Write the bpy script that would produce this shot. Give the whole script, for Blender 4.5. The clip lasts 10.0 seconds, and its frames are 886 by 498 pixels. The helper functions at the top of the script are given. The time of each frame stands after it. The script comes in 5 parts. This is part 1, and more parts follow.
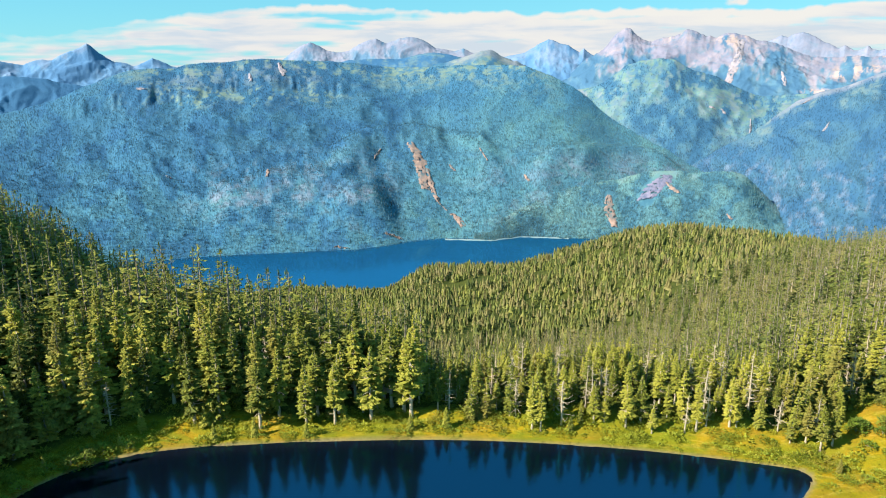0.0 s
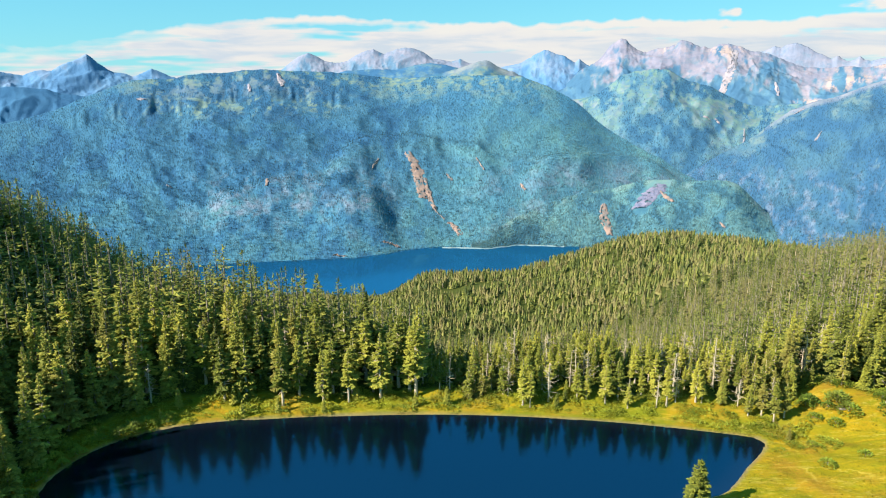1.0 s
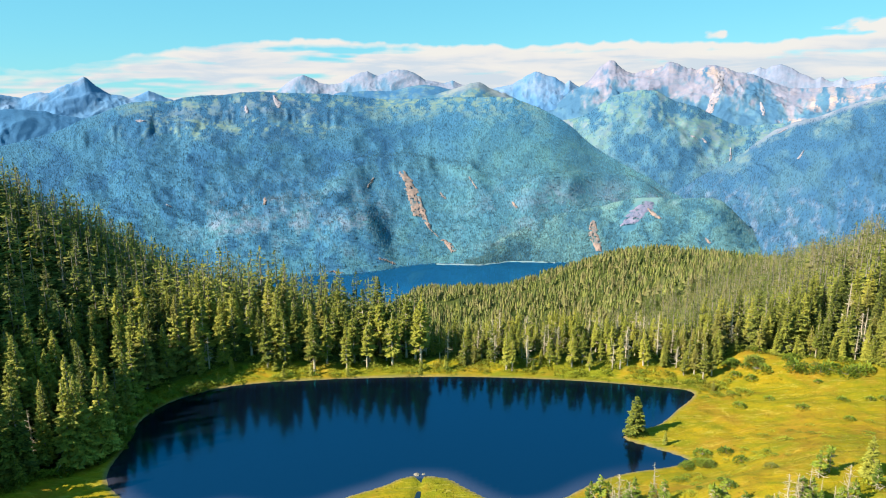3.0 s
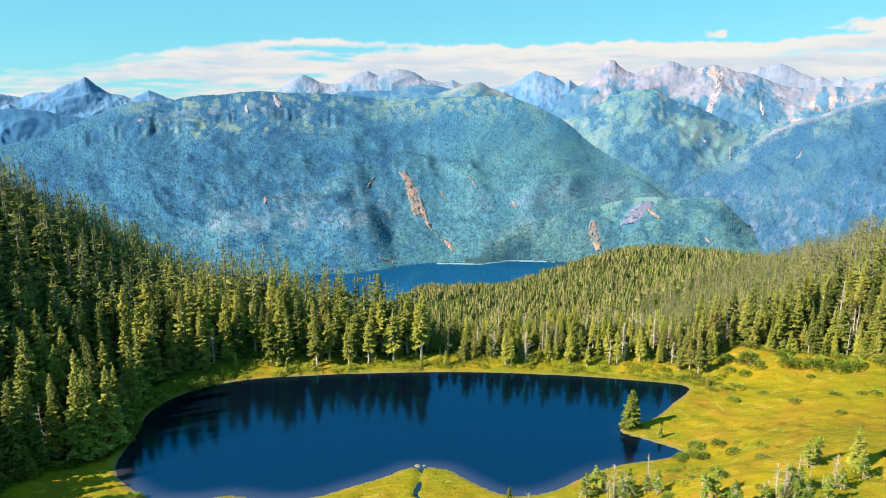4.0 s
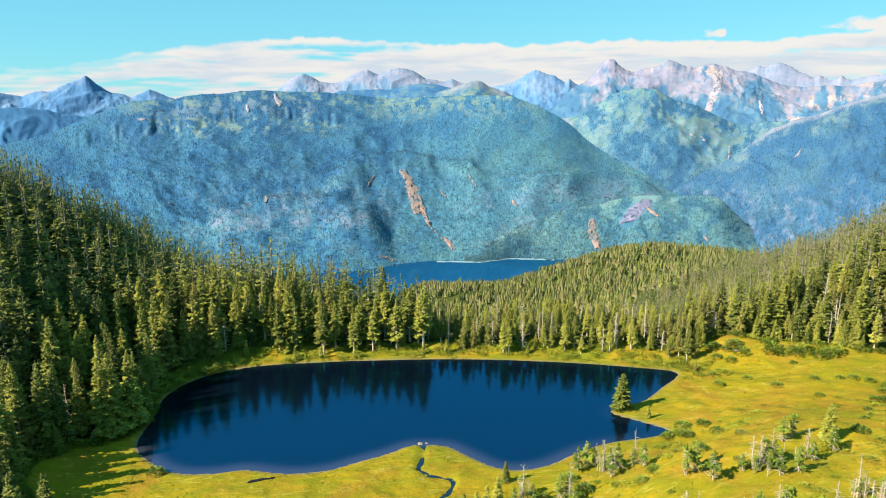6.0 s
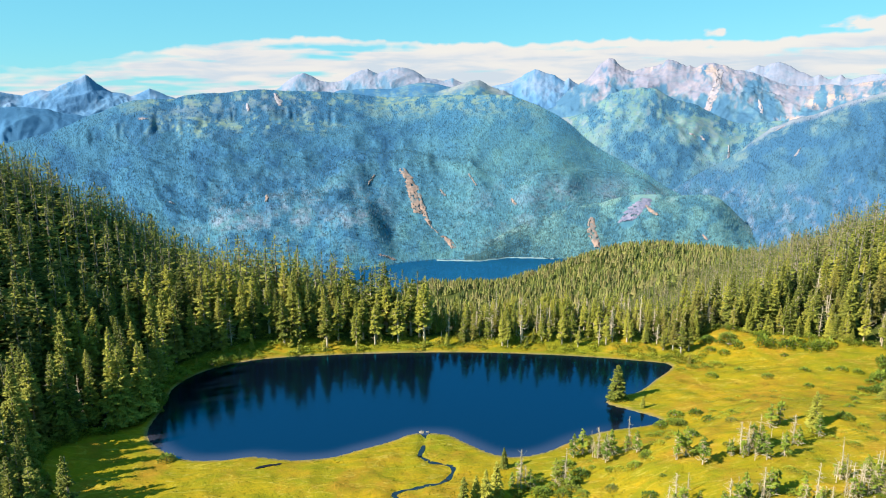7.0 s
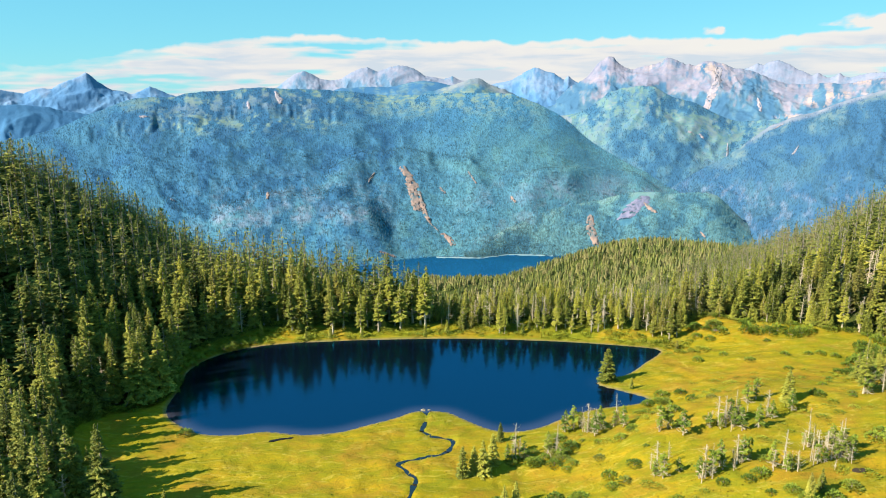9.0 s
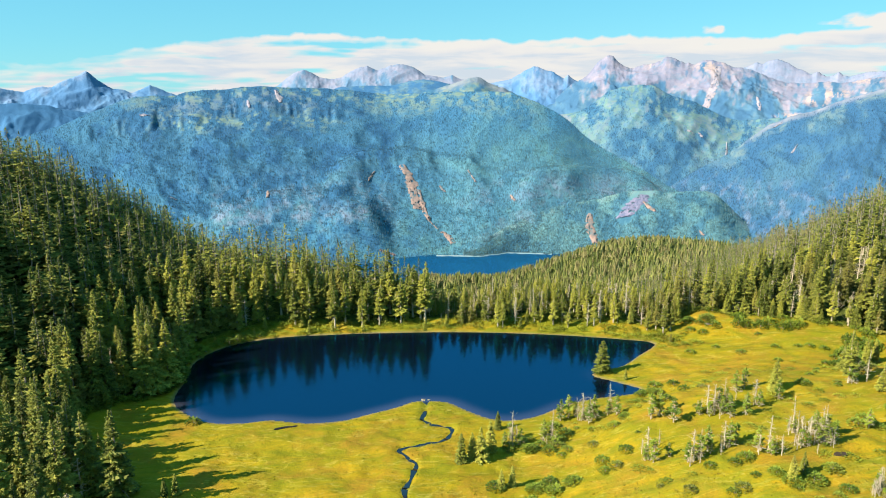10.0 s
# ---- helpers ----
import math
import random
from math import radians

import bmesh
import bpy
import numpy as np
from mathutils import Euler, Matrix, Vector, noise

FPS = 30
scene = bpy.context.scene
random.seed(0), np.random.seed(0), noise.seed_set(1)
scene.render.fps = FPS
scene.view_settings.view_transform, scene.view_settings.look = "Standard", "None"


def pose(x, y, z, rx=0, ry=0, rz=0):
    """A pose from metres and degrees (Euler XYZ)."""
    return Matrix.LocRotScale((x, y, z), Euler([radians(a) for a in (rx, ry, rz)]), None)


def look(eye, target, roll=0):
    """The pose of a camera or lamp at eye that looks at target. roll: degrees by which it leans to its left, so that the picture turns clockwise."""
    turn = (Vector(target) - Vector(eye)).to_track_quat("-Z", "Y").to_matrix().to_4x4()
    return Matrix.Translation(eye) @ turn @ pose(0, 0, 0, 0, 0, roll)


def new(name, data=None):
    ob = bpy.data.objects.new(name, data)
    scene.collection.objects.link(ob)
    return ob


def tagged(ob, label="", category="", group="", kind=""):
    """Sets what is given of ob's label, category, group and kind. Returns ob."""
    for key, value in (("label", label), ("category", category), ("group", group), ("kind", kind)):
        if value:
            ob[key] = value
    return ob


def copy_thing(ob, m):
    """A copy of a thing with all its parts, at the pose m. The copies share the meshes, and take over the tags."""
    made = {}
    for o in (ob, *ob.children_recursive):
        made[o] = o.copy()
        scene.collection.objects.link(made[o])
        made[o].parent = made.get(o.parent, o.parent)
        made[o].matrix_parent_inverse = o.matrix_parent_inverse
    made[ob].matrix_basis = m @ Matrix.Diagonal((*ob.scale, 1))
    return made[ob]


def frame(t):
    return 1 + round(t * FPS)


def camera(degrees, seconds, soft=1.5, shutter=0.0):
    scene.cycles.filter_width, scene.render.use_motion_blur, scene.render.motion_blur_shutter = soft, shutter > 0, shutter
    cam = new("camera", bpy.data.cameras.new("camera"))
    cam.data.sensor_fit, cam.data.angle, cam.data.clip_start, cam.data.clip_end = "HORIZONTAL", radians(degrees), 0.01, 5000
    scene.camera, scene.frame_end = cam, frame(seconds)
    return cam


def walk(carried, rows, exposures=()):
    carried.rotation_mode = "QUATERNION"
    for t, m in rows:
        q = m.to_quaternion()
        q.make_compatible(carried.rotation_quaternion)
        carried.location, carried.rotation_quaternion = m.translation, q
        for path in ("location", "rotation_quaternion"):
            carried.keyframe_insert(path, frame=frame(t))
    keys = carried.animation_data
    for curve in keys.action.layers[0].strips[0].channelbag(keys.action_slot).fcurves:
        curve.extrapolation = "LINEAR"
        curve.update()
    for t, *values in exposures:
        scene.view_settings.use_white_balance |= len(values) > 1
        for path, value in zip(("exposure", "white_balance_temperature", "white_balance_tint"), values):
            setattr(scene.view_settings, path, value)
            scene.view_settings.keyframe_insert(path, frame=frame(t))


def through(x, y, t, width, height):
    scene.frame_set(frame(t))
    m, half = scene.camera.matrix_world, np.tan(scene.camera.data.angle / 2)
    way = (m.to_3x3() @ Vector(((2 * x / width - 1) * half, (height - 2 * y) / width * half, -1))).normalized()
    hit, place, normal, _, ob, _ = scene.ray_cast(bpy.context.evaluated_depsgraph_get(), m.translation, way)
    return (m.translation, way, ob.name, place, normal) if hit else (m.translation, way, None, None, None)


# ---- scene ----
EXPO = 1.47
cam = camera(64.2, 10.0, soft=1.05)
# seconds, place, tilt, lean, turn: a drone backs away over a tarn; the fast start imitates a zoom-out
PATH = [
    (0.0, 2.2, 75.4, 80.6, -14.9, 0.2, 0.85),
    (0.5, 1.9, 65.4, 82.1, -14.6, 0.2, 0.75),
    (1.0, 1.5, 53.6, 83.4, -14.15, 0.2, 0.6),
    (1.5, 1.1, 39.2, 84.5, -13.6, 0.25, 0.4),
    (2.0, 0.6, 23.9, 85.6, -12.95, 0.3, 0.2),
    (2.25, 0.3, 16.0, 86.5, -12.72, 0.3, 0.08),
    (2.5, 0.11, 9.94, 87.18, -12.57, 0.32, 0.0),
    (2.75, 0.11, 8.0, 87.4, -12.57, 0.33, 0.0),
    (3.25, 0.1, 6.0, 87.55, -12.58, 0.34, 0.01),
    (4.0, 0.07, 2.68, 87.85, -12.61, 0.34, 0.01),
    (5.0, -0.07, -2.8, 88.13, -12.65, 0.35, 0.01),
    (6.0, -0.24, -8.6, 88.33, -12.70, 0.35, 0.0),
    (7.0, -0.41, -14.68, 88.48, -12.76, 0.35, -0.01),
    (8.0, -0.54, -20.94, 88.63, -12.83, 0.34, -0.02),
    (9.0, -0.60, -27.27, 88.81, -12.91, 0.33, -0.03),
    (10.0, -0.55, -33.56, 89.07, -13.01, 0.30, -0.05),
]
walk(cam, [(t, pose(x, y, z, 90 + tilt, lean, turn)) for t, x, y, z, tilt, lean, turn in PATH],
     exposures=[(0.0, EXPO), (10.0, EXPO)])

# ---- light: a clear summer sky, the sun from the side ----
SUN_FROM = Vector((-0.755, -0.33, 0.565)).normalized()
world = bpy.data.worlds.new("sky")
scene.world = world
world.use_nodes = True
wn = world.node_tree
wn.nodes.clear()
sky = wn.nodes.new("ShaderNodeTexSky")
sky.sky_type, sky.sun_disc = "NISHITA", False
sky.sun_elevation = math.asin(SUN_FROM.z)
sky.sun_rotation = math.atan2(SUN_FROM.x, SUN_FROM.y)
sky.altitude, sky.air_density, sky.dust_density, sky.ozone_density = 600, 1.0, 0.0, 1.5
sky_bg = wn.nodes.new("ShaderNodeBackground")
sky_bg.inputs["Strength"].default_value = 0.047
sky_out = wn.nodes.new("ShaderNodeOutputWorld")
grade = wn.nodes.new("ShaderNodeMix")
grade.data_type, grade.blend_type = "RGBA", "MULTIPLY"
grade.inputs[0].default_value = 1.0
grade.inputs[7].default_value = (0.55, 0.92, 1.05, 1)
wn.links.new(sky.outputs[0], grade.inputs[6])
clear = wn.nodes.new("ShaderNodeMix")
clear.data_type = "RGBA"
clear.inputs[0].default_value = 0.6
clear.inputs[7].default_value = (1.5, 5.8, 7.5, 1)
wn.links.new(grade.outputs[2], clear.inputs[6])
wn.links.new(clear.outputs[2], sky_bg.inputs["Color"])
wn.links.new(sky_bg.outputs[0], sky_out.inputs["Surface"])
sun = new("sun", bpy.data.lights.new("sun", "SUN"))
sun.data.energy, sun.data.angle, sun.data.color = 5.0, radians(0.53), (1.0, 0.93, 0.80)
sun.matrix_world = look(SUN_FROM * 100, (0, 0, 0))


# ---- materials ----
class Nodes:
    """Short ways to make nodes in one material."""

    def __init__(self, name):
        self.mat = bpy.data.materials.new(name)
        self.mat.use_nodes = True
        self.tree = self.mat.node_tree
        self.tree.nodes.clear()
        self.out = self.node("ShaderNodeOutputMaterial")
        self.coord = self.node("ShaderNodeNewGeometry").outputs["Position"]

    def node(self, kind, **inputs):
        n = self.tree.nodes.new(kind)
        for key, value in inputs.items():
            self.put(n.inputs[key.replace("_", " ")], value)
        return n

    def put(self, socket, value):
        if isinstance(value, bpy.types.NodeSocket):
            self.tree.links.new(value, socket)
        elif isinstance(value, tuple) and len(value) == 3 and socket.type == "RGBA":
            socket.default_value = (*value, 1)
        else:
            socket.default_value = value

    def scaled(self, sx, sy, sz):
        m = self.node("ShaderNodeMapping", Vector=self.coord)
        m.inputs["Scale"].default_value = (sx, sy, sz)
        return m.outputs[0]

    def noise(self, scale, detail=4.0, rough=0.55, vector=None, distortion=0.0):
        n = self.node("ShaderNodeTexNoise", Vector=vector or self.coord, Scale=scale, Detail=detail, Roughness=rough, Distortion=distortion)
        return n.outputs["Fac"]

    def ramp(self, fac, *stops):
        n = self.node("ShaderNodeValToRGB", Fac=fac)
        el = n.color_ramp.elements
        while len(el) < len(stops):
            el.new(0.5)
        for e, (at, colour) in zip(el, stops):
            e.position = at
            e.color = (*colour, 1) if isinstance(colour, tuple) else (colour, colour, colour, 1)
        return n.outputs["Color"]

    def mix(self, fac, a, b, mode="MIX"):
        n = self.tree.nodes.new("ShaderNodeMix")
        n.data_type, n.blend_type = "RGBA", mode
        self.put(n.inputs[0], fac)
        self.put(n.inputs[6], a)
        self.put(n.inputs[7], b)
        return n.outputs[2]

    def math(self, op, a, b=0.0):
        n = self.tree.nodes.new("ShaderNodeMath")
        n.operation = op
        self.put(n.inputs[0], a)
        self.put(n.inputs[1], b)
        return n.outputs[0]

    def attribute(self, name):
        n = self.tree.nodes.new("ShaderNodeAttribute")
        n.attribute_name = name
        return n.outputs["Fac"]

    def island(self):
        return self.tree.nodes.new("ShaderNodeNewGeometry").outputs["Random Per Island"]

    def object_random(self):
        return self.tree.nodes.new("ShaderNodeObjectInfo").outputs["Random"]

    def bump(self, height, strength, distance):
        return self.node("ShaderNodeBump", Height=height, Strength=strength, Distance=distance).outputs[0]

    def surface(self, colour, roughness=0.8, normal=None, specular=0.3, metallic=0.0, ior=1.45, tint=(1, 1, 1)):
        p = self.node("ShaderNodeBsdfPrincipled", Base_Color=colour, Roughness=roughness, Metallic=metallic, IOR=ior)
        p.inputs["Specular IOR Level"].default_value = specular
        p.inputs["Specular Tint"].default_value = (*tint, 1)
        if normal is not None:
            self.put(p.inputs["Normal"], normal)
        self.tree.links.new(p.outputs[0], self.out.inputs[0])
        return self.mat

    def haze_soften(self, clear_share):
        """Makes crowns part transparent, which weakens their shadows the way haze does."""
        lit = self.out.inputs[0].links[0].from_socket
        both = self.node("ShaderNodeMixShader", Fac=clear_share)
        self.tree.links.new(lit, both.inputs[1])
        self.tree.links.new(self.node("ShaderNodeBsdfTransparent").outputs[0], both.inputs[2])
        self.tree.links.new(both.outputs[0], self.out.inputs[0])
        return self.mat

    def foliage(self, colour, through, roughness=0.7, specular=0.2):
        """Leaves and needles: a share of the light passes through them."""
        self.surface(colour, roughness, specular=specular)
        lit = self.out.inputs[0].links[0].from_socket
        both = self.node("ShaderNodeMixShader", Fac=through)
        self.tree.links.new(lit, both.inputs[1])
        self.tree.links.new(self.node("ShaderNodeBsdfTranslucent", Color=colour).outputs[0], both.inputs[2])
        self.tree.links.new(both.outputs[0], self.out.inputs[0])
        return self.mat


def needle_material(name, dark, mid, light, brown=(0.10, 0.075, 0.03), brown_from=0.66, joined=False, upward=0.0):
    """Needles that differ from tuft to tuft and from tree to tree (joined woods carry the tree's own value)."""
    m = Nodes(name)
    own = m.attribute("tone") if joined else m.object_random()
    tone = m.math("ADD", m.math("MULTIPLY", m.island(), 0.42), m.math("MULTIPLY", own, 0.58))
    c = m.ramp(tone, (0.15, dark), (0.5, mid), (0.85, light))
    dry = m.ramp(m.math("ADD", m.noise(0.035, 4, 0.6), m.math("MULTIPLY", own, 0.18)), (brown_from, 0.0), (brown_from + 0.1, 1.0))
    c = m.mix(m.math("MULTIPLY", dry, 0.55), c, brown)
    if upward:
        facing = m.node("ShaderNodeVectorMath", Vector=m.tree.nodes.new("ShaderNodeNewGeometry").outputs["Normal"])
        facing.operation = "MULTIPLY_ADD"
        facing.inputs[1].default_value, facing.inputs[2].default_value = (1 - upward,) * 3, (0.0, 0.0, upward)
        return m.surface(c, 0.8, facing.outputs[0], 0.1)
    return m.foliage(c, 0.22, 0.65)


# Hemlock darker, cedar lighter: slope shade and far-shore sun put into the colours.
NEEDLES = needle_material("hemlock_needles_shaded", (0.042, 0.054, 0.011), (0.172, 0.180, 0.028), (0.35, 0.318, 0.046))
NEEDLES_JOINED = needle_material("hemlock_woods_needles_shaded", (0.040, 0.054, 0.012), (0.138, 0.150, 0.026), (0.25, 0.238, 0.039), joined=True)
NEEDLES_YELLOW = needle_material("sunlit_yellow_needles", (0.075, 0.090, 0.014), (0.215, 0.216, 0.029), (0.345, 0.314, 0.045))
HILL_NEEDLES = needle_material("hill_needles", (0.044, 0.062, 0.016), (0.126, 0.144, 0.032), (0.208, 0.210, 0.046), (0.18, 0.135, 0.07), 0.56, True)
SHRUB_JOINED = needle_material("undergrowth_leaves", (0.085, 0.112, 0.011), (0.185, 0.208, 0.018), (0.285, 0.285, 0.025), (0.24, 0.15, 0.03), 0.70, True)
SHRUB_LEAVES = needle_material("shrub_leaves", (0.058, 0.090, 0.011), (0.138, 0.182, 0.018), (0.225, 0.255, 0.026))


def bark_material(name, a, b):
    m = Nodes(name)
    n = m.noise(3.0, 5, 0.6, m.scaled(3, 3, 0.5))
    c = m.ramp(n, (0.3, a), (0.7, b))
    return m.surface(c, 0.85, m.bump(n, 0.5, 0.05), 0.2)


BARK = bark_material("grey_brown_bark", (0.10, 0.08, 0.06), (0.30, 0.26, 0.21))
SNAG = bark_material("bleached_dead_wood", (0.23, 0.185, 0.125), (0.46, 0.378, 0.265))


def meadow_material():
    m = Nodes("meadow")
    big = m.noise(0.035, 5, 0.6, distortion=0.6)
    mid = m.noise(0.16, 6, 0.62, m.scaled(0.6, 1.7, 1), 0.8)
    fine = m.noise(1.6, 6, 0.7)
    c = m.ramp(big, (0.3, (0.125, 0.124, 0.005)), (0.45, (0.232, 0.168, 0.005)), (0.6, (0.300, 0.184, 0.006)), (0.75, (0.188, 0.140, 0.005)))
    c = m.mix(m.ramp(mid, (0.38, 0.0), (0.62, 0.85)), c, (0.148, 0.140, 0.005))
    c = m.mix(m.ramp(m.noise(0.4, 4, 0.6, m.scaled(0.5, 2.0, 1), 1.0), (0.60, 0.0), (0.68, 0.6)), c, (0.33, 0.26, 0.05))
    c = m.mix(m.ramp(m.noise(0.075, 6, 0.66), (0.48, 0.0), (0.64, 0.75)), c, (0.245, 0.122, 0.012))
    c = m.mix(m.ramp(fine, (0.35, 0.35), (0.6, 0.0)), c, (0.095, 0.110, 0.008))
    straw = m.noise(0.10, 4, 0.55, m.scaled(0.45, 1.7, 1), 1.0)
    c = m.mix(m.ramp(straw, (0.483, 0.0), (0.498, 0.4), (0.51, 0.0)), c, (0.40, 0.30, 0.05))
    c = m.mix(m.math("MULTIPLY", m.attribute("lush"), m.ramp(mid, (0.40, 0.0), (0.62, 0.8))), c, (0.125, 0.138, 0.008))
    # Floor litter colour, with the shade under a closed canopy darkened into it.
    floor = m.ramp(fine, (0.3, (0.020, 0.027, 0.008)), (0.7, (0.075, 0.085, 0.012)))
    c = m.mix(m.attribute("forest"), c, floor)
    mud = m.ramp(fine, (0.3, (0.10, 0.075, 0.04)), (0.7, (0.22, 0.18, 0.09)))
    c = m.mix(m.attribute("shore"), c, mud)
    bump = m.math("ADD", m.math("MULTIPLY", fine, 0.4), mid)
    return m.surface(c, 0.9, m.bump(bump, 0.7, 0.6), 0.1)


MEADOW = meadow_material()


def water_material(name, deep, shallow, ripple, scale, tint=(0.014, 0.50, 0.98), ior=2.25):
    m = Nodes(name)
    c = m.mix(m.attribute("shallow"), deep, shallow)
    n = m.math("ADD", m.noise(scale, 3, 0.5, m.scaled(1, 1.6, 1)), m.math("MULTIPLY", m.noise(scale * 0.12, 3), 1.5))
    normal = m.bump(n, ripple, 0.05)
    body = m.node("ShaderNodeBsdfDiffuse", Color=c)
    gloss = m.node("ShaderNodeBsdfGlossy", Color=tint, Roughness=0.11, Normal=normal)
    share = m.node("ShaderNodeFresnel", IOR=ior, Normal=normal)
    both = m.node("ShaderNodeMixShader", Fac=share.outputs[0])
    m.tree.links.new(body.outputs[0], both.inputs[1])
    m.tree.links.new(gloss.outputs[0], both.inputs[2])
    m.tree.links.new(both.outputs[0], m.out.inputs[0])
    return m.mat


LAKE_WATER = water_material("lake_water", (0.0014, 0.0034, 0.0075), (0.085, 0.085, 0.125), 0.10, 2.2)
FJORD_WATER = water_material("fjord_water", (0.006, 0.05, 0.11), (0.006, 0.05, 0.11), 0.3, 0.05, (0.09, 0.54, 1.0))
STREAM_WATER = water_material("stream_water", (0.012, 0.014, 0.02), (0.02, 0.02, 0.025), 0.2, 3.0, (0.16, 0.14, 0.16), 1.35)


def slope_cover(m, forest, fresh, dead, dark):
    """Colour of the closed forest on a mountainside: stands, dead timber and darkened parts."""
    grain = m.noise(0.13, 4, 0.72, m.scaled(1.5, 0.4, 0.45))
    stands = m.noise(0.0065, 7, 0.7, m.scaled(1.0, 0.7, 1.0), 0.6)
    c = m.ramp(grain, (0.32, tuple(v * 0.86 for v in forest)), (0.5, forest), (0.68, tuple(v * 1.14 for v in forest)))
    c = m.mix(m.ramp(stands, (0.42, 0.28), (0.54, 0.0)), c, dark)
    c = m.mix(m.ramp(stands, (0.55, 0.0), (0.70, 0.32)), c, fresh)
    c = m.mix(m.math("MULTIPLY", m.attribute("fresh"), m.ramp(stands, (0.36, 0.45), (0.6, 1.0))), c, fresh)
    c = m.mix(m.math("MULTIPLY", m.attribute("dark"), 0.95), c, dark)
    patch = m.ramp(m.noise(0.020, 6, 0.72, distortion=0.5), (0.42, 0.0), (0.60, 1.0))
    c = m.mix(m.math("MULTIPLY", m.attribute("dead"), patch), c, m.mix(m.noise(0.05, 5, 0.7), tuple(v * 0.8 for v in dead), tuple(v * 1.2 for v in dead)))
    return c, grain


def far_needles(name, forest, fresh, dead, dark):
    m = Nodes(name)
    c, grain = slope_cover(m, forest, fresh, dead, dark)
    own = m.island()
    c = m.mix(m.ramp(own, (0.0, 0.35), (0.35, 0.0)), c, dark)
    c = m.mix(m.ramp(own, (0.70, 0.0), (1.0, 0.35)), c, fresh)
    c = m.mix(m.math("MULTIPLY", m.attribute("dead"), m.ramp(m.math("FRACT", m.math("MULTIPLY", own, 7.0)), (0.55, 0.0), (0.6, 0.8))), c, dead)
    # Normals bent upward and crowns see-through: contrast lowered as through haze.
    facing = m.node("ShaderNodeVectorMath", Vector=m.tree.nodes.new("ShaderNodeNewGeometry").outputs["Normal"])
    facing.operation = "MULTIPLY_ADD"
    facing.inputs[1].default_value, facing.inputs[2].default_value = (0.35, 0.35, 0.35), (0.0, 0.0, 0.65)
    m.surface(c, 0.9, facing.outputs[0], 0.1)
    return m.haze_soften(0.78)


def slope_material(name, forest, fresh, dead, dark, heath, rock, rock_light, bumps=10.0, grit=0.012):
    """Closed forest low down, open heath and bare rock high up, as the land's own cover says."""
    m = Nodes(name)
    c, grain = slope_cover(m, forest, fresh, dead, dark)
    fine = m.noise(0.035, 6, 0.7)
    tufts = m.noise(0.028, 6, 0.75, distortion=0.4)
    c = m.mix(m.math("MULTIPLY", m.attribute("heath"), m.ramp(tufts, (0.42, 0.05), (0.54, 1.0))), c, m.mix(fine, tuple(v * 0.62 for v in heath), tuple(v * 1.32 for v in heath)))
    crags = m.noise(grit, 8, 0.72, m.scaled(1.0, 1.0, 0.6), 0.3)
    stone = m.ramp(crags, (0.34, tuple(v * 0.84 for v in rock)), (0.48, rock), (0.64, rock_light))
    bare = m.noise(0.03, 5, 0.7, m.scaled(1.5, 1.5, 0.35))
    stone = m.mix(m.math("MULTIPLY", m.attribute("tan"), m.ramp(bare, (0.40, 0.25), (0.52, 1.0))), stone, (0.325, 0.248, 0.228))
    c = m.mix(m.math("MULTIPLY", m.attribute("rock"), m.ramp(m.noise(0.022, 6, 0.7), (0.32, 0.3), (0.5, 1.0))), c, stone)
    relief = m.math("ADD", m.math("MULTIPLY", crags, 1.4), m.math("ADD", m.math("MULTIPLY", fine, 0.4), m.math("MULTIPLY", grain, 0.15)))
    return m.surface(c, 0.95, m.bump(relief, 0.8, bumps * 0.4), 0.1)


# Haze is put into these far base colours: bluer, paler, lower in contrast.
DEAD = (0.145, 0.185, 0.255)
MOUNTAIN = slope_material("hazed_mountainside", (0.041, 0.134, 0.218), (0.074, 0.178, 0.200), DEAD, (0.025, 0.086, 0.170), (0.132, 0.185, 0.155), (0.11, 0.155, 0.225), (0.18, 0.205, 0.26))
FOOTHILL = slope_material("hazed_foothill", (0.056, 0.144, 0.192), (0.098, 0.192, 0.190), DEAD, (0.034, 0.102, 0.155), (0.14, 0.21, 0.18), (0.13, 0.15, 0.22), (0.22, 0.21, 0.27))
VALLEY = slope_material("hazed_valley_forest", (0.032, 0.092, 0.168), (0.060, 0.134, 0.182), DEAD, (0.030, 0.090, 0.172), (0.12, 0.175, 0.185), (0.16, 0.18, 0.235), (0.24, 0.23, 0.27))
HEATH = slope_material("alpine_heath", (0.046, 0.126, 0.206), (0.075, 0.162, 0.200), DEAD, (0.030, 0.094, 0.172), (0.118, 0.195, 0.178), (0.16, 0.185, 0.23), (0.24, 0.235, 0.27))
# The farthest ranges have the most haze painted in, as lilac and blue rock.
ROCK = slope_material("hazed_granite_peaks", (0.056, 0.132, 0.215), (0.078, 0.158, 0.215), DEAD, (0.044, 0.110, 0.192), (0.125, 0.178, 0.205), (0.168, 0.168, 0.228), (0.232, 0.203, 0.240), 9.0, 0.010)
HAZED_PALE_ROCK = slope_material("hazed_granite_domes", (0.090, 0.165, 0.25), (0.11, 0.185, 0.25), DEAD, (0.075, 0.145, 0.235), (0.14, 0.19, 0.25), (0.165, 0.188, 0.262), (0.215, 0.212, 0.270), 9.0, 0.010)
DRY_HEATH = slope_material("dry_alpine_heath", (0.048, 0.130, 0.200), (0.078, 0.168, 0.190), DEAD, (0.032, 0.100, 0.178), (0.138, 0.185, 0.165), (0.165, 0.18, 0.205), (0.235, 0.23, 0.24))
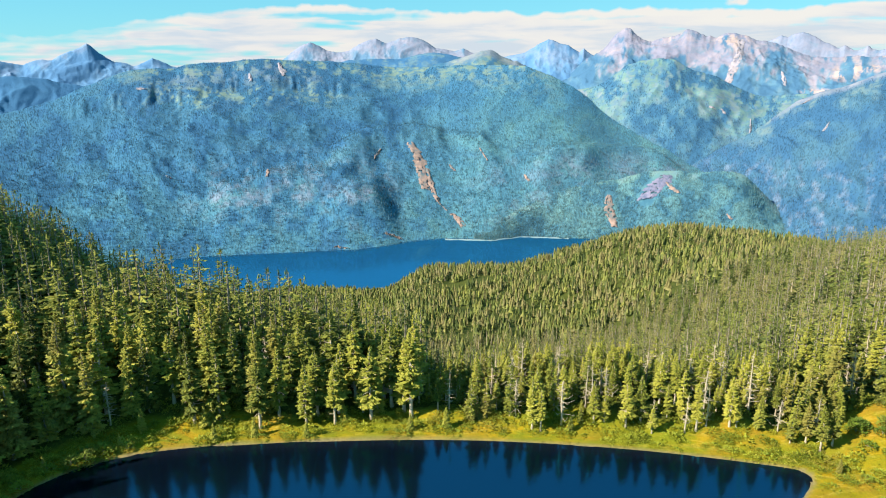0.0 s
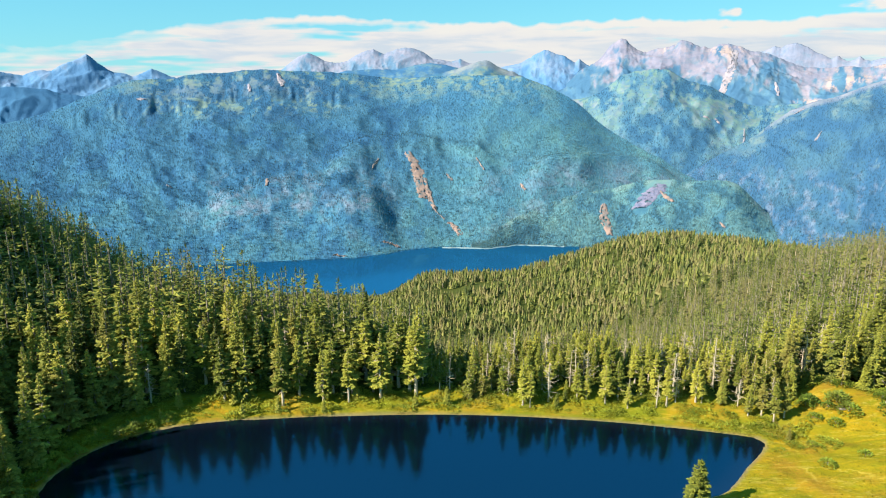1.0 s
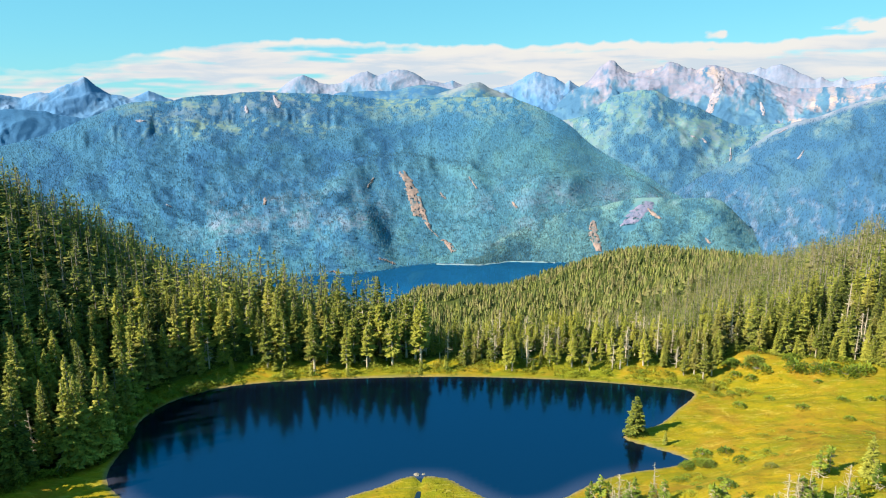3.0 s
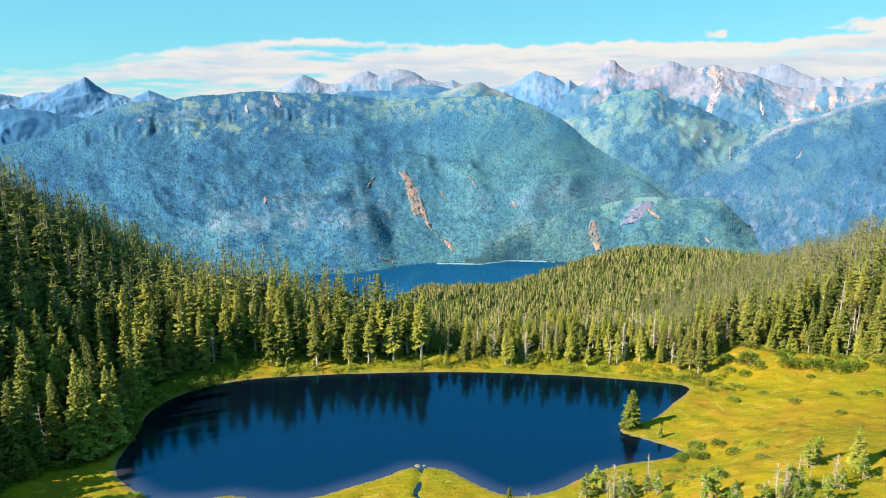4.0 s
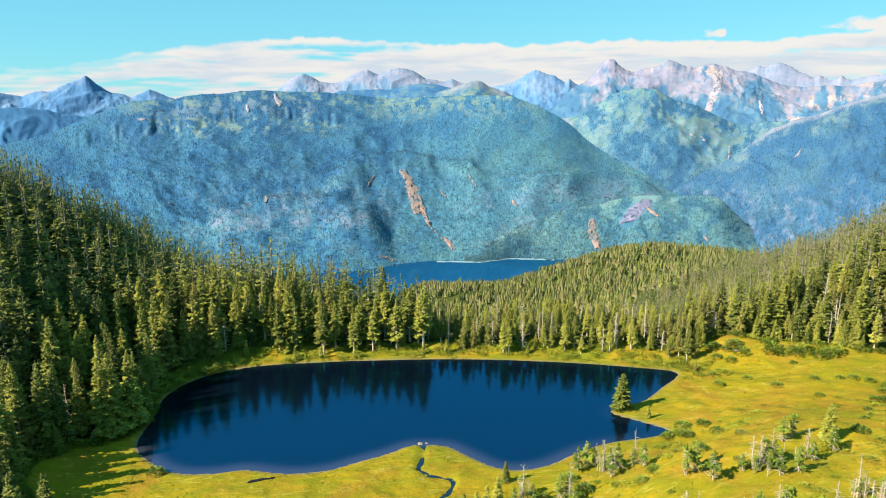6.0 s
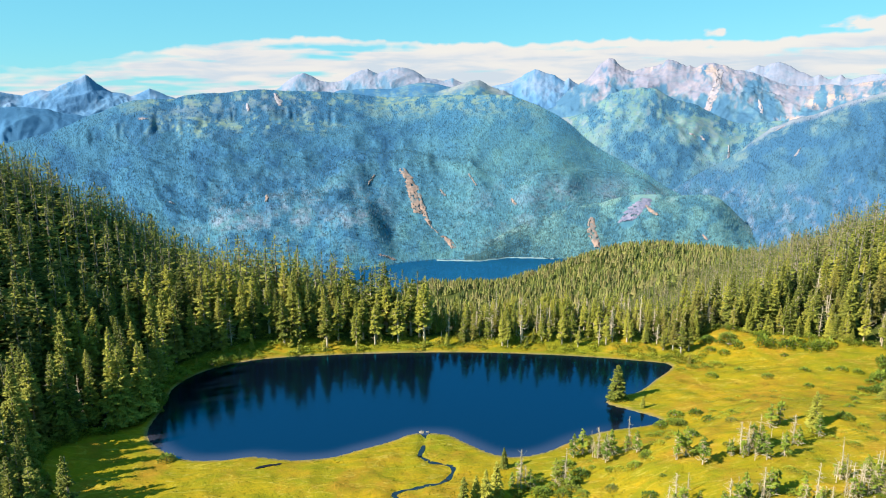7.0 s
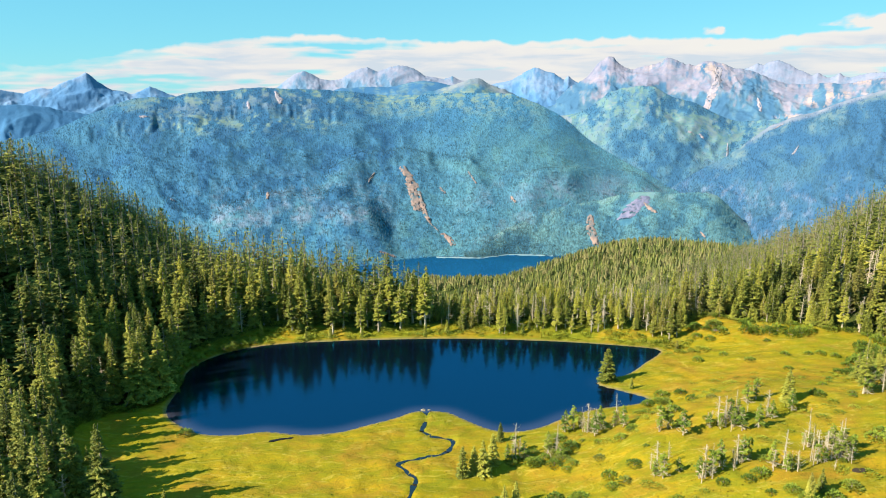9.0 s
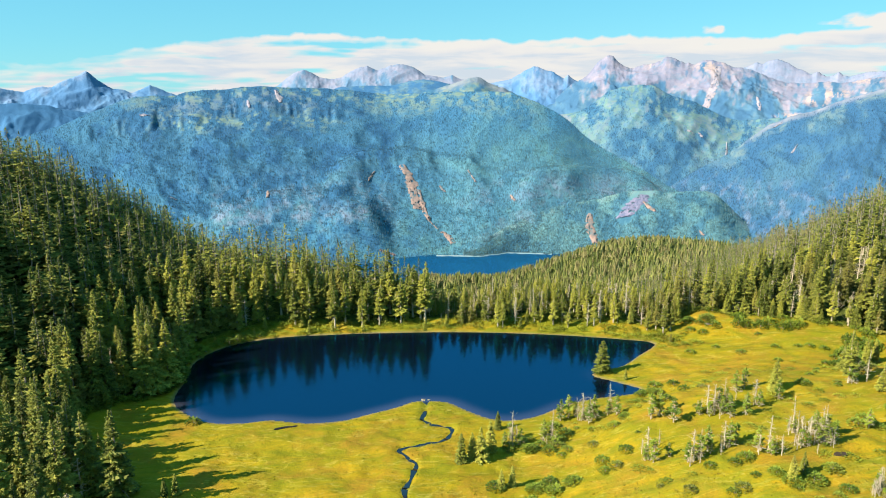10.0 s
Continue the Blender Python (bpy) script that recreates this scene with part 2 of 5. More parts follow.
HAZED_BLUE_ROCK = slope_material("hazed_blue_peaks", (0.080, 0.172, 0.305), (0.092, 0.185, 0.305), DEAD, (0.064, 0.150, 0.280), (0.11, 0.195, 0.30), (0.118, 0.190, 0.310), (0.172, 0.222, 0.312), 9.0, 0.010)
HAZED_BLUE_WOODS = slope_material("hazy_blue_ridge", (0.044, 0.125, 0.235), (0.056, 0.142, 0.235), DEAD, (0.034, 0.105, 0.208), (0.09, 0.165, 0.21), (0.12, 0.17, 0.25), (0.18, 0.21, 0.28))
# Needles of the far woods hold the blue of the haze in their colour.
FAR_TREES = far_needles("hazed_spruce", (0.046, 0.148, 0.236), (0.080, 0.188, 0.215), DEAD, (0.030, 0.098, 0.182))
FAR_TREES_GREEN = far_needles("hazed_foothill_spruce", (0.070, 0.176, 0.226), (0.115, 0.220, 0.222), DEAD, (0.036, 0.108, 0.162))
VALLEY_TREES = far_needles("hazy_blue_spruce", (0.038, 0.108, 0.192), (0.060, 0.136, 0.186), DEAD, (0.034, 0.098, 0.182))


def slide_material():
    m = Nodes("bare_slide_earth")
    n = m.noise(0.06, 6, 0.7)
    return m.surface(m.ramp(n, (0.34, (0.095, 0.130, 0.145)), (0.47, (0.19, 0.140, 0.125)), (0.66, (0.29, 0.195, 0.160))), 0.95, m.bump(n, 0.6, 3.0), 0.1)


SLIDE = slide_material()


def purple_rock():
    m = Nodes("purple_rock")
    n = m.noise(0.05, 6, 0.7)
    return m.surface(m.ramp(n, (0.35, (0.09, 0.11, 0.18)), (0.65, (0.20, 0.18, 0.25))), 0.95, m.bump(n, 1.0, 5.0), 0.1)


PURPLE = purple_rock()


def scree_material(name, a, b):
    m = Nodes(name)
    n = m.noise(0.035, 6, 0.7, m.scaled(1.6, 1.6, 0.5))
    return m.surface(m.ramp(n, (0.35, a), (0.62, b)), 0.95, m.bump(n, 0.5, 3.0), 0.1)


SCREE = scree_material("pale_scree", (0.18, 0.18, 0.23), (0.29, 0.245, 0.255))


def cloud_material():
    m = Nodes("cloud")
    wisps = m.noise(1.5, 8, 0.6, m.scaled(0.0016, 0.0016, 0.0075), 0.5)
    fac = m.ramp(m.math("ADD", m.attribute("bank"), m.math("MULTIPLY", m.math("SUBTRACT", wisps, 0.5), 0.75)), (0.22, 0.0), (0.62, 0.95))
    body = m.noise(1.6, 6, 0.55, m.scaled(0.0011, 0.0011, 0.0075), 0.4)
    # The sheet glows; its sunlit tops and blue-grey undersides are painted in.
    tone = m.ramp(m.math("ADD", body, m.math("MULTIPLY", m.attribute("crown"), 0.22)), (0.40, (0.72, 0.79, 0.88)), (0.54, (0.93, 0.90, 0.89)), (0.68, (1.0, 0.95, 0.89)))
    glow = m.node("ShaderNodeEmission", Color=tone, Strength=0.335)
    clear = m.node("ShaderNodeBsdfTransparent")
    mixed = m.node("ShaderNodeMixShader", Fac=fac)
    m.tree.links.new(clear.outputs[0], mixed.inputs[1])
    m.tree.links.new(glow.outputs[0], mixed.inputs[2])
    m.tree.links.new(mixed.outputs[0], m.out.inputs[0])
    return m.mat


CLOUD = cloud_material()


# ---- the lie of the land ----
SEA = -338.0
# The camera's last place; mountains and slides are fitted to the view from it.
LAST_EYE = (-0.5, -33.6, 89.1)
GRAIN = np.random.RandomState(7).rand(256, 256)


def soft(a, b, x):
    t = np.clip((x - a) / (b - a), 0, 1)
    return t * t * (3 - 2 * t)


def value_noise(x, y):
    ix, iy = np.floor(x).astype(int), np.floor(y).astype(int)
    fx, fy = x - ix, y - iy
    fx, fy = fx * fx * (3 - 2 * fx), fy * fy * (3 - 2 * fy)
    a, b = GRAIN[ix % 256, iy % 256], GRAIN[(ix + 1) % 256, iy % 256]
    c, d = GRAIN[ix % 256, (iy + 1) % 256], GRAIN[(ix + 1) % 256, (iy + 1) % 256]
    return (a + (b - a) * fx) * (1 - fy) + (c + (d - c) * fx) * fy


def fbm(x, y, octaves=5, gain=0.5):
    """Smooth noise about zero, within about one half."""
    total, size = np.zeros(np.broadcast(x, y).shape), 1.0
    for k in range(octaves):
        total += size * (value_noise(x * 2.03 ** k + 17.3 * k, y * 2.03 ** k + 9.1 * k) - 0.5)
        size *= gain
    return total


def ridged(x, y, octaves=4, gain=0.55):
    """Sharp ridges and rounded gullies, about zero."""
    total, size = np.zeros(np.broadcast(x, y).shape), 1.0
    for k in range(octaves):
        total += size * (0.5 - 2 * np.abs(fbm(x * 2.1 ** k + 31.7 * k, y * 2.1 ** k + 5.3 * k, 2)))
        size *= gain
    return total


def smooth_line(points, closed, steps=8):
    p = np.array(points, float)
    n = len(p)
    out = []
    for i in range(n if closed else n - 1):
        if closed:
            a, b, c, d = p[i - 1], p[i], p[(i + 1) % n], p[(i + 2) % n]
        else:
            a, b, c, d = p[max(i - 1, 0)], p[i], p[i + 1], p[min(i + 2, n - 1)]
        for k in range(steps):
            t = k / steps
            out.append(0.5 * (2 * b + (c - a) * t + (2 * a - 5 * b + 4 * c - d) * t * t + (3 * b - a - 3 * c + d) * t ** 3))
    if not closed:
        out.append(p[-1])
    return np.array(out)


SHORE = smooth_line([
    (-79, 156), (-81, 171), (-83, 187), (-77, 200.5), (-63, 209), (-39, 213), (-1, 215), (34, 212), (60, 207), (73.6, 202),
    (65, 190), (57.5, 181.6), (49, 177.5), (46.5, 173.5), (53, 168.5), (59, 163), (53.7, 159.7), (43, 157), (34, 152.7), (25, 146),
    (17, 143.5), (11, 145.3), (5, 150.6), (0.4, 155), (-4.5, 156), (-9.4, 155.5), (-14, 152), (-22, 147.4), (-29, 143.6), (-38, 142.5),
    (-48, 144.3), (-55, 142.8), (-63, 142.8), (-70, 146.3)], True, 7)
STREAM = smooth_line([(-5.9, 157.0), (-5.7, 150.1), (-6.6, 143.5), (-3.5, 140.9), (1.3, 139.2), (1.0, 135.1), (-1.2, 130.7), (-6.9, 127.9),
                      (-11.8, 126.0), (-9.5, 122.4), (-7.3, 119.0), (-8.0, 113.5), (-9.4, 106.6), (-8.5, 98), (-11, 88)], False, 7)


def line_distance(x, y, line, closed):
    ends = np.roll(line, -1, 0) if closed else line[1:]
    best = np.full(x.shape, 1e9)
    for (ax, ay), (bx, by) in zip(line, ends):
        dx, dy = bx - ax, by - ay
        t = np.clip(((x - ax) * dx + (y - ay) * dy) / (dx * dx + dy * dy + 1e-9), 0, 1)
        best = np.minimum(best, (x - ax - t * dx) ** 2 + (y - ay - t * dy) ** 2)
    return np.sqrt(best)


def shore_distance(x, y):
    """Metres from the tarn's waterline, negative on the water."""
    x, y = np.asarray(x, float), np.asarray(y, float)
    d = np.maximum(np.hypot(x, y - 175) - 85, 60.0)
    near = (np.abs(x) < 160) & (y > 60) & (y < 300)
    px, py = x[near], y[near]
    if px.size:
        away = line_distance(px, py, SHORE, True)
        inside = np.zeros(px.shape, bool)
        for (ax, ay), (bx, by) in zip(SHORE, np.roll(SHORE, -1, 0)):
            if ay != by:
                inside ^= ((ay > py) != (by > py)) & (px < (bx - ax) * (py - ay) / (by - ay) + ax)
        d[near] = np.where(inside, -away, away)
    return d


def hills(x, y):
    """Height of the land away from the tarn."""
    start = 246 - 30 * soft(-60, 5, x) + 45 * soft(70, 220, x) + 12 * soft(-60, -140, x)
    fall = np.maximum(0, y - start)
    drop = np.sqrt(fall ** 2 + 400) - 20
    base = -0.46 * np.minimum(drop, 280) - 0.27 * np.maximum(0, drop - 280)
    base = np.maximum(base, -365)
    right = 55 * soft(95, 300, x) * soft(165, 275, y) * soft(1000, 600, y)
    knoll = (58 * soft(-120, -10, x) + 50 * soft(90, 330, x) - 60 * soft(350, 700, x)) * np.exp(-((y - 1116) / 330) ** 2)
    # Left of the view the slope climbs on, added unseen to hold off the sun.
    s = np.clip(-x - 78, 0, 150 + 80 * soft(0.67, 0.85, -x / np.maximum(y + 34, 1)))
    left = 0.44 * s * soft(0, 75, s) * (0.15 + 0.85 * soft(110, 190, y)) * soft(520, 300, y)
    rise = 12 * soft(12, 72, x) * soft(178, 134, y) + 2.5 * soft(60, 120, x)
    bumps = 1.6 * fbm(x * 0.05, y * 0.05, 4) + 12 * fbm(x * 0.008, y * 0.008, 4) * soft(300, 700, np.hypot(x, y))
    mound = 8.5 * np.exp(-((x + 80) / 24) ** 2) * soft(206, 232, y) * soft(330, 270, y)
    return base + right + knoll + left + mound + rise + bumps


def height(x, y, d=None):
    x, y = np.asarray(x, float), np.asarray(y, float)
    d = shore_distance(x, y) if d is None else d
    out = np.maximum(d, 0)
    bank = 0.32 * (1 - np.exp(-out / 0.7)) + 0.035 * np.minimum(out, 25) + (2.0 + 2.8 * soft(5, 30, x) * soft(85, 60, x)) * soft(2, 15, out) * soft(200, 212, y)
    bed = -0.12 * np.minimum(-np.minimum(d, 0), 25)
    tussock = 0.5 * fbm(x * 0.28, y * 0.4, 4) * soft(0.5, 4, out) * soft(50, 80, y)
    tussock = tussock + 0.55 * ridged(x * 0.045 + 0.3 * fbm(x * 0.03, y * 0.03, 2), y * 0.11, 2) * soft(3, 14, out) * soft(58, 84, y)
    return np.where(d < 0, bed - 0.05, bank + tussock + hills(x, y) * soft(0, 30, out))


def forest(x, y, d):
    """How thick the conifers stand: 0 open, 1 closed forest."""
    wob = 6 * fbm(x * 0.06, y * 0.06, 3)
    edge = np.interp(y, [60, 106, 126, 145, 153, 163, 172], [-60, -76, -91, -100, -94, -83, -79])
    left = soft(0, 3, edge - x + wob * 0.5) * (y < 175) + soft(2.5 + 5.0 * soft(192, 203, y), 5 + 5.5 * soft(192, 203, y), d + wob * 0.4) * (y >= 175) * (x < -60)
    far = soft(4.5 + 2.5 * soft(-25, -50, x), 7.0 + 2.5 * soft(-25, -50, x), d + wob * 0.6) * (y > 200) * (x < 82)
    line = np.interp(x, [74, 97, 104, 126, 140, 158, 200, 260, 400], [209, 219, 213, 208, 203, 193, 180, 174, 170])
    right = soft(0, 4, y - line + wob) * (x >= 74)
    return np.clip(np.maximum(np.maximum(left, far), right), 0, 1) * (d > 1.5)


# ---- mesh helpers ----
def mesh_from(name, verts, faces, material, smooth=False):
    """A mesh from arrays of corners and of faces with equally many corners."""
    verts, faces = np.asarray(verts, np.float32), np.asarray(faces, np.int32)
    me = bpy.data.meshes.new(name)
    me.vertices.add(len(verts))
    me.vertices.foreach_set("co", verts.ravel())
    me.loops.add(faces.size)
    me.loops.foreach_set("vertex_index", faces.ravel())
    me.polygons.add(len(faces))
    me.polygons.foreach_set("loop_start", np.arange(len(faces), dtype=np.int32) * faces.shape[1])
    me.polygons.foreach_set("use_smooth", np.full(len(faces), smooth))
    me.materials.append(material)
    me.update(calc_edges=True)
    return me


def set_value(me, name, values):
    me.attributes.new(name, "FLOAT", "POINT").data.foreach_set("value", np.asarray(values, np.float32))


def part(name, me, parent, label=""):
    ob = new(name, me)
    ob.parent = parent
    return tagged(ob, label)


def grid_faces(nu, nv, wrap=False):
    i, j = np.meshgrid(np.arange(nu if wrap else nu - 1), np.arange(nv - 1), indexing="ij")
    a, b = i * nv + j, ((i + 1) % nu) * nv + j
    return np.stack([a, b, b + 1, a + 1], -1).reshape(-1, 4)


# ---- ground: one sheet out to the horizon ----
def build_ground():
    bearings = np.radians(np.concatenate([np.arange(-42, 42, 0.25), np.arange(42, 318, 4.0)]))
    radii = np.concatenate([[0.5, 6, 14, 22], np.arange(30, 110, 4.0), np.arange(110, 330, 1.15), np.geomspace(331, 4900, 120)])
    b, r = np.meshgrid(bearings, radii, indexing="ij")
    x, y = LAST_EYE[0] + r * np.sin(b), LAST_EYE[1] + r * np.cos(b)
    d = shore_distance(x, y)
    z = height(x, y, d)
    behind = soft(0.6, 1.6, np.abs(np.arctan2(np.sin(b), np.cos(b))))
    z = np.where(y < 60, np.minimum(z, 12), z) * (1 - behind * 0.5)
    z -= 0.45 * np.exp(-(line_distance(x, y, STREAM, False) / 0.75) ** 2) * (d > -3) * (r < 330)
    verts = np.stack([x, y, z], -1).reshape(-1, 3)
    faces = grid_faces(len(bearings), len(radii), True)
    me = mesh_from("ground", verts, faces, MEADOW, True)
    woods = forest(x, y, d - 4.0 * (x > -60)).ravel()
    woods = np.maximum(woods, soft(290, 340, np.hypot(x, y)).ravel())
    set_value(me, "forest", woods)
    set_value(me, "lush", (soft(196, 206, y) * (d > 0) * soft(20, 9, d) * soft(105, 70, x) + 0.55 * soft(124, 96, y) * soft(5, 45, x)).ravel())
    set_value(me, "shore", (np.exp(-(np.maximum(d, 0) / 0.55) ** 2) * (d < 30)).ravel())
    tagged(new("ground", me), "yellow-green alpine meadow and forest floor sloping to a fjord", "ground", kind="structure")


build_ground()


# ---- water ----
def build_lake():
    xs, ys = np.arange(-88, 80, 1.5), np.arange(138, 221, 1.5)
    x, y = np.meshgrid(xs, ys, indexing="ij")
    d = shore_distance(x, y)
    keep = d < 1.6
    index = np.full(x.shape, -1)
    index[keep] = np.arange(keep.sum())
    quads = np.stack([index[:-1, :-1], index[1:, :-1], index[1:, 1:], index[:-1, 1:]], -1).reshape(-1, 4)
    quads = quads[(quads >= 0).all(1)]
    verts = np.stack([x[keep], y[keep], np.zeros(keep.sum())], -1)
    me = mesh_from("lake_water", verts, quads, LAKE_WATER, True)
    near = soft(176, 150, y[keep]) * soft(60, 20, x[keep])
    set_value(me, "shallow", soft(-5, -0.3, d[keep]) * (0.10 + 0.90 * near) * 0.33)
    tagged(new("lake_water", me), "dark blue mountain tarn, calm and reflecting the trees", "lake", kind="structure")


def build_fjord():
    me = mesh_from("fjord_water", [(-2600, 1150, SEA), (640, 1150, SEA), (640, 2300, SEA), (-2600, 2300, SEA)], [(0, 1, 2, 3)], FJORD_WATER)
    set_value(me, "shallow", [0, 0, 0, 0])
    tagged(new("fjord_water", me), "deep blue fjord far below between wooded slopes", "fjord", kind="structure")


def build_stream():
    line = STREAM
    side = np.gradient(line, axis=0)
    side = np.stack([-side[:, 1], side[:, 0]], -1) / np.linalg.norm(side, axis=1)[:, None]
    width = 0.55 + 0.25 * np.sin(np.arange(len(line)) * 0.7)[:, None]
    a, b = line + side * width, line - side * width
    z = height(line[:, 0], line[:, 1]) - 0.2
    z[:8] = np.minimum(z[:8], 0.02)
    verts = np.concatenate([np.c_[a, z], np.c_[b, z]])
    n = len(line)
    faces = [(i, i + 1, n + i + 1, n + i) for i in range(n - 1)]
    me = mesh_from("stream_water", verts, faces, STREAM_WATER, True)
    set_value(me, "shallow", np.zeros(2 * n))
    tagged(new("stream_water", me), "narrow dark stream winding through the wet meadow", "stream", kind="structure")


build_lake()
build_fjord()
build_stream()


# ---- mountains ----
class Range:
    """A mountainside from its foot to its crest, shaped to fit the camera's last view. crest: (bearing in degrees, rise
    per metre seen from there); distance of the crest, near and far end.
    spurs: lower crests that stand out of the side, each (line, height, depth)."""

    def __init__(self, crest, near, far, foot, foot_z, relief, wave, seed=0.0, jag=0.0, cliff=0.0, bend=1.0, fall=0.6, even=0.6, spurs=()):
        self.crest, self.foot, self.foot_z = np.array(crest, float), np.array(foot, float), foot_z
        self.near, self.far, self.relief, self.wave, self.seed, self.jag = near, far, relief, wave, seed, jag
        self.cliff, self.bend, self.fall, self.even, self.spurs = cliff, bend, fall, even, [(np.array(line), h, deep) for line, h, deep in spurs]

    def ends(self, bearing):
        c = self.crest
        rise = np.interp(bearing, c[:, 0], c[:, 1])
        share = (bearing - c[0, 0]) / (c[-1, 0] - c[0, 0])
        rc = np.interp(share, np.linspace(0, 1, len(self.near)), self.near) if self.far is None else self.near + (self.far - self.near) * share
        rf = np.interp(bearing, self.foot[:, 0], self.foot[:, 1])
        return rise, rc, rf, LAST_EYE[2] + rise * rc

    def level(self, bearing, rise):
        """How far up the side, 0 to 1, the line at that rise runs."""
        _, rc, rf, zc = self.ends(bearing)
        return (rise * rf - self.foot_z + LAST_EYE[2]) / (zc - self.foot_z - rise * (rc - rf))

    def at(self, bearing, v):
        rise, rc, rf, zc = self.ends(bearing)
        up = np.clip(v, 0, 1)
        broad = np.mean([self.ends(bearing + k * self.even)[0] for k in np.linspace(-1, 1, 9)], 0)
        zc = LAST_EYE[2] + (broad + (rise - broad) * up ** 4) * rc
        r = rf + (rc - rf) * v
        z = self.foot_z + (zc - self.foot_z) * up ** self.bend - np.maximum(v - 1, 0) * (zc - self.foot_z) * 1.2
        a = np.radians(bearing)
        u, w = a * rc / self.wave, up * np.hypot(rc - rf, zc - self.foot_z) / self.wave
        inside = np.sin(np.pi * up) ** 0.75
        z = z + self.jag * rc * fbm(bearing * 2.3 + self.seed, v * 1.5 + 3.3, 5, 0.6) * up ** 8
        warp = 0.5 * fbm(u * 0.7 + self.seed, w * 0.7, 2)
        z = z + self.relief * ridged(u + warp + self.seed, w * self.fall + warp + self.seed * 2) * inside
        if self.cliff:
            brow = v + 0.05 * fbm(bearing * 0.6, v * 0 + 7.7, 3) + 0.09 * (np.abs(fbm(bearing * 0.9, v * 1.5, 3, 0.6)) - 0.12) * soft(0.99, 0.9, v)
            z = z + self.cliff * (soft(0.76, 0.87, brow) - soft(0.0, 0.95, v)) * (0.6 + 0.8 * value_noise(bearing * 0.45, bearing * 0)) * soft(-5.5, -9.5, bearing) * soft(-30, -25, bearing)
        for line, tall, deep in self.spurs:
            top = self.level(bearing, np.interp(bearing, line[:, 0], line[:, 1]))
            window = soft(line[0, 0], line[0, 0] + 2.5, bearing) * soft(line[-1, 0], line[-1, 0] - 2.5, bearing)
            z = z + tall * window * np.where(v < top, soft(top - deep, top, v), soft(top + 0.09, top, v))
        return LAST_EYE[0] + r * np.sin(a), LAST_EYE[1] + r * np.cos(a), z

    def seen(self, x, y, z):
        return (z - LAST_EYE[2]) / np.hypot(x - LAST_EYE[0], y - LAST_EYE[1])

    def mesh(self, name, material, nu, nv, cover):
        b, v = np.meshgrid(np.linspace(self.crest[0, 0], self.crest[-1, 0], nu), np.concatenate([np.linspace(0, 1, nv), [1.08, 1.25]]), indexing="ij")
        x, y, z = self.at(b, v)
        me = mesh_from(name, np.stack([x, y, z], -1).reshape(-1, 3), grid_faces(nu, nv + 2), material, True)
        for key, values in cover(self, b, v, self.seen(x, y, z)).items():
            set_value(me, key, np.clip(values, 0, 1).ravel())
        return me

    def find(self, bearing, rise):
        """The place on the side seen at that bearing and rise."""
        v = np.linspace(0.0, 1, 400)
        x, y, z = self.at(np.full(400, float(bearing)), v)
        return v[np.argmax(self.seen(x, y, z) >= rise)]


FJORD_SIDE = [(-35, 1700), (-13, 1675), (-7.5, 1668), (-5, 1705), (-3.7, 1735), (-0.6, 1769), (3, 1760), (5.3, 1802), (9, 1800), (28, 1850)]
ARCH = [(-10.22, -0.1402), (-8.84, -0.1249), (-7.46, -0.1120), (-5.64, -0.1046), (-2.90, -0.1013), (0.29, -0.1049), (2.58, -0.1138), (4.42, -0.1297)]
LOWER = [(-19.07, -0.1842), (-16.47, -0.1721), (-14.28, -0.1661), (-12.07, -0.1638), (-9.39, -0.1680), (-6.67, -0.1751), (-3.92, -0.1877)]
GREY = [(5.35, -0.1514), (6.93, -0.1374), (8.51, -0.1306), (11.18, -0.1275), (13.38, -0.1251), (14.68, -0.1260), (15.99, -0.1324), (17.73, -0.1460)]
NOSE = [(-10.42, -0.2172), (-8.55, -0.2020), (-7.40, -0.1985), (-5.79, -0.2051), (-3.95, -0.2209)]
MAIN = Range([(-33.82, -0.0677), (-30.48, -0.0570), (-27.97, -0.0449), (-26.46, -0.0325), (-25.33, -0.0259), (-24.56, -0.0199), (-23.97, -0.0158), (-23.01, -0.0118), (-21.46, -0.0100), (-20.29, -0.0109), (-19.48, -0.0060), (-18.27, -0.0040), (-16.64, -0.0034), (-15.38, 0.0001), (-13.71, 0.0007), (-12.44, -0.0009), (-10.73, -0.0018), (-8.99, -0.0028), (-7.25, -0.0052), (-5.49, -0.0092), (-3.71, -0.0109), (-1.92, -0.0103), (0.76, -0.0083), (3.44, -0.0077), (5.45, -0.0094), (6.34, -0.0148), (7.90, -0.0263), (9.02, -0.0362), (10.14, -0.0499), (11.05, -0.0644), (11.95, -0.0766), (14.17, -0.0991), (15.93, -0.1138), (17.68, -0.1329), (20.68, -0.1590), (24.77, -0.1809)], (2950, 3000, 3050, 2700, 2150), None, FJORD_SIDE, -344, 24, 460.0, 2.0, 0.0008, 20,
             spurs=((ARCH, 22, 0.24), (LOWER, 26, 0.18), (GREY, 26, 0.2), (NOSE, 22, 0.12)))
FOOT = Range([(1.67, -0.2362), (4.01, -0.2108), (5.39, -0.1956), (7.22, -0.1803), (9.02, -0.1683), (11.25, -0.1593), (12.58, -0.1546), (13.87, -0.1468), (15.16, -0.1422), (16.86, -0.1404), (17.72, -0.1429), (19.37, -0.1394), (20.60, -0.1392), (21.34, -0.1431), (22.07, -0.1538), (22.72, -0.1645), (23.58, -0.1787), (24.63, -0.1925), (26.82, -0.2079)], (1815, 2000, 2080, 2100, 2120), None, FJORD_SIDE, -344, 14, 260.0, 5.0, 0.001, bend=0.8)
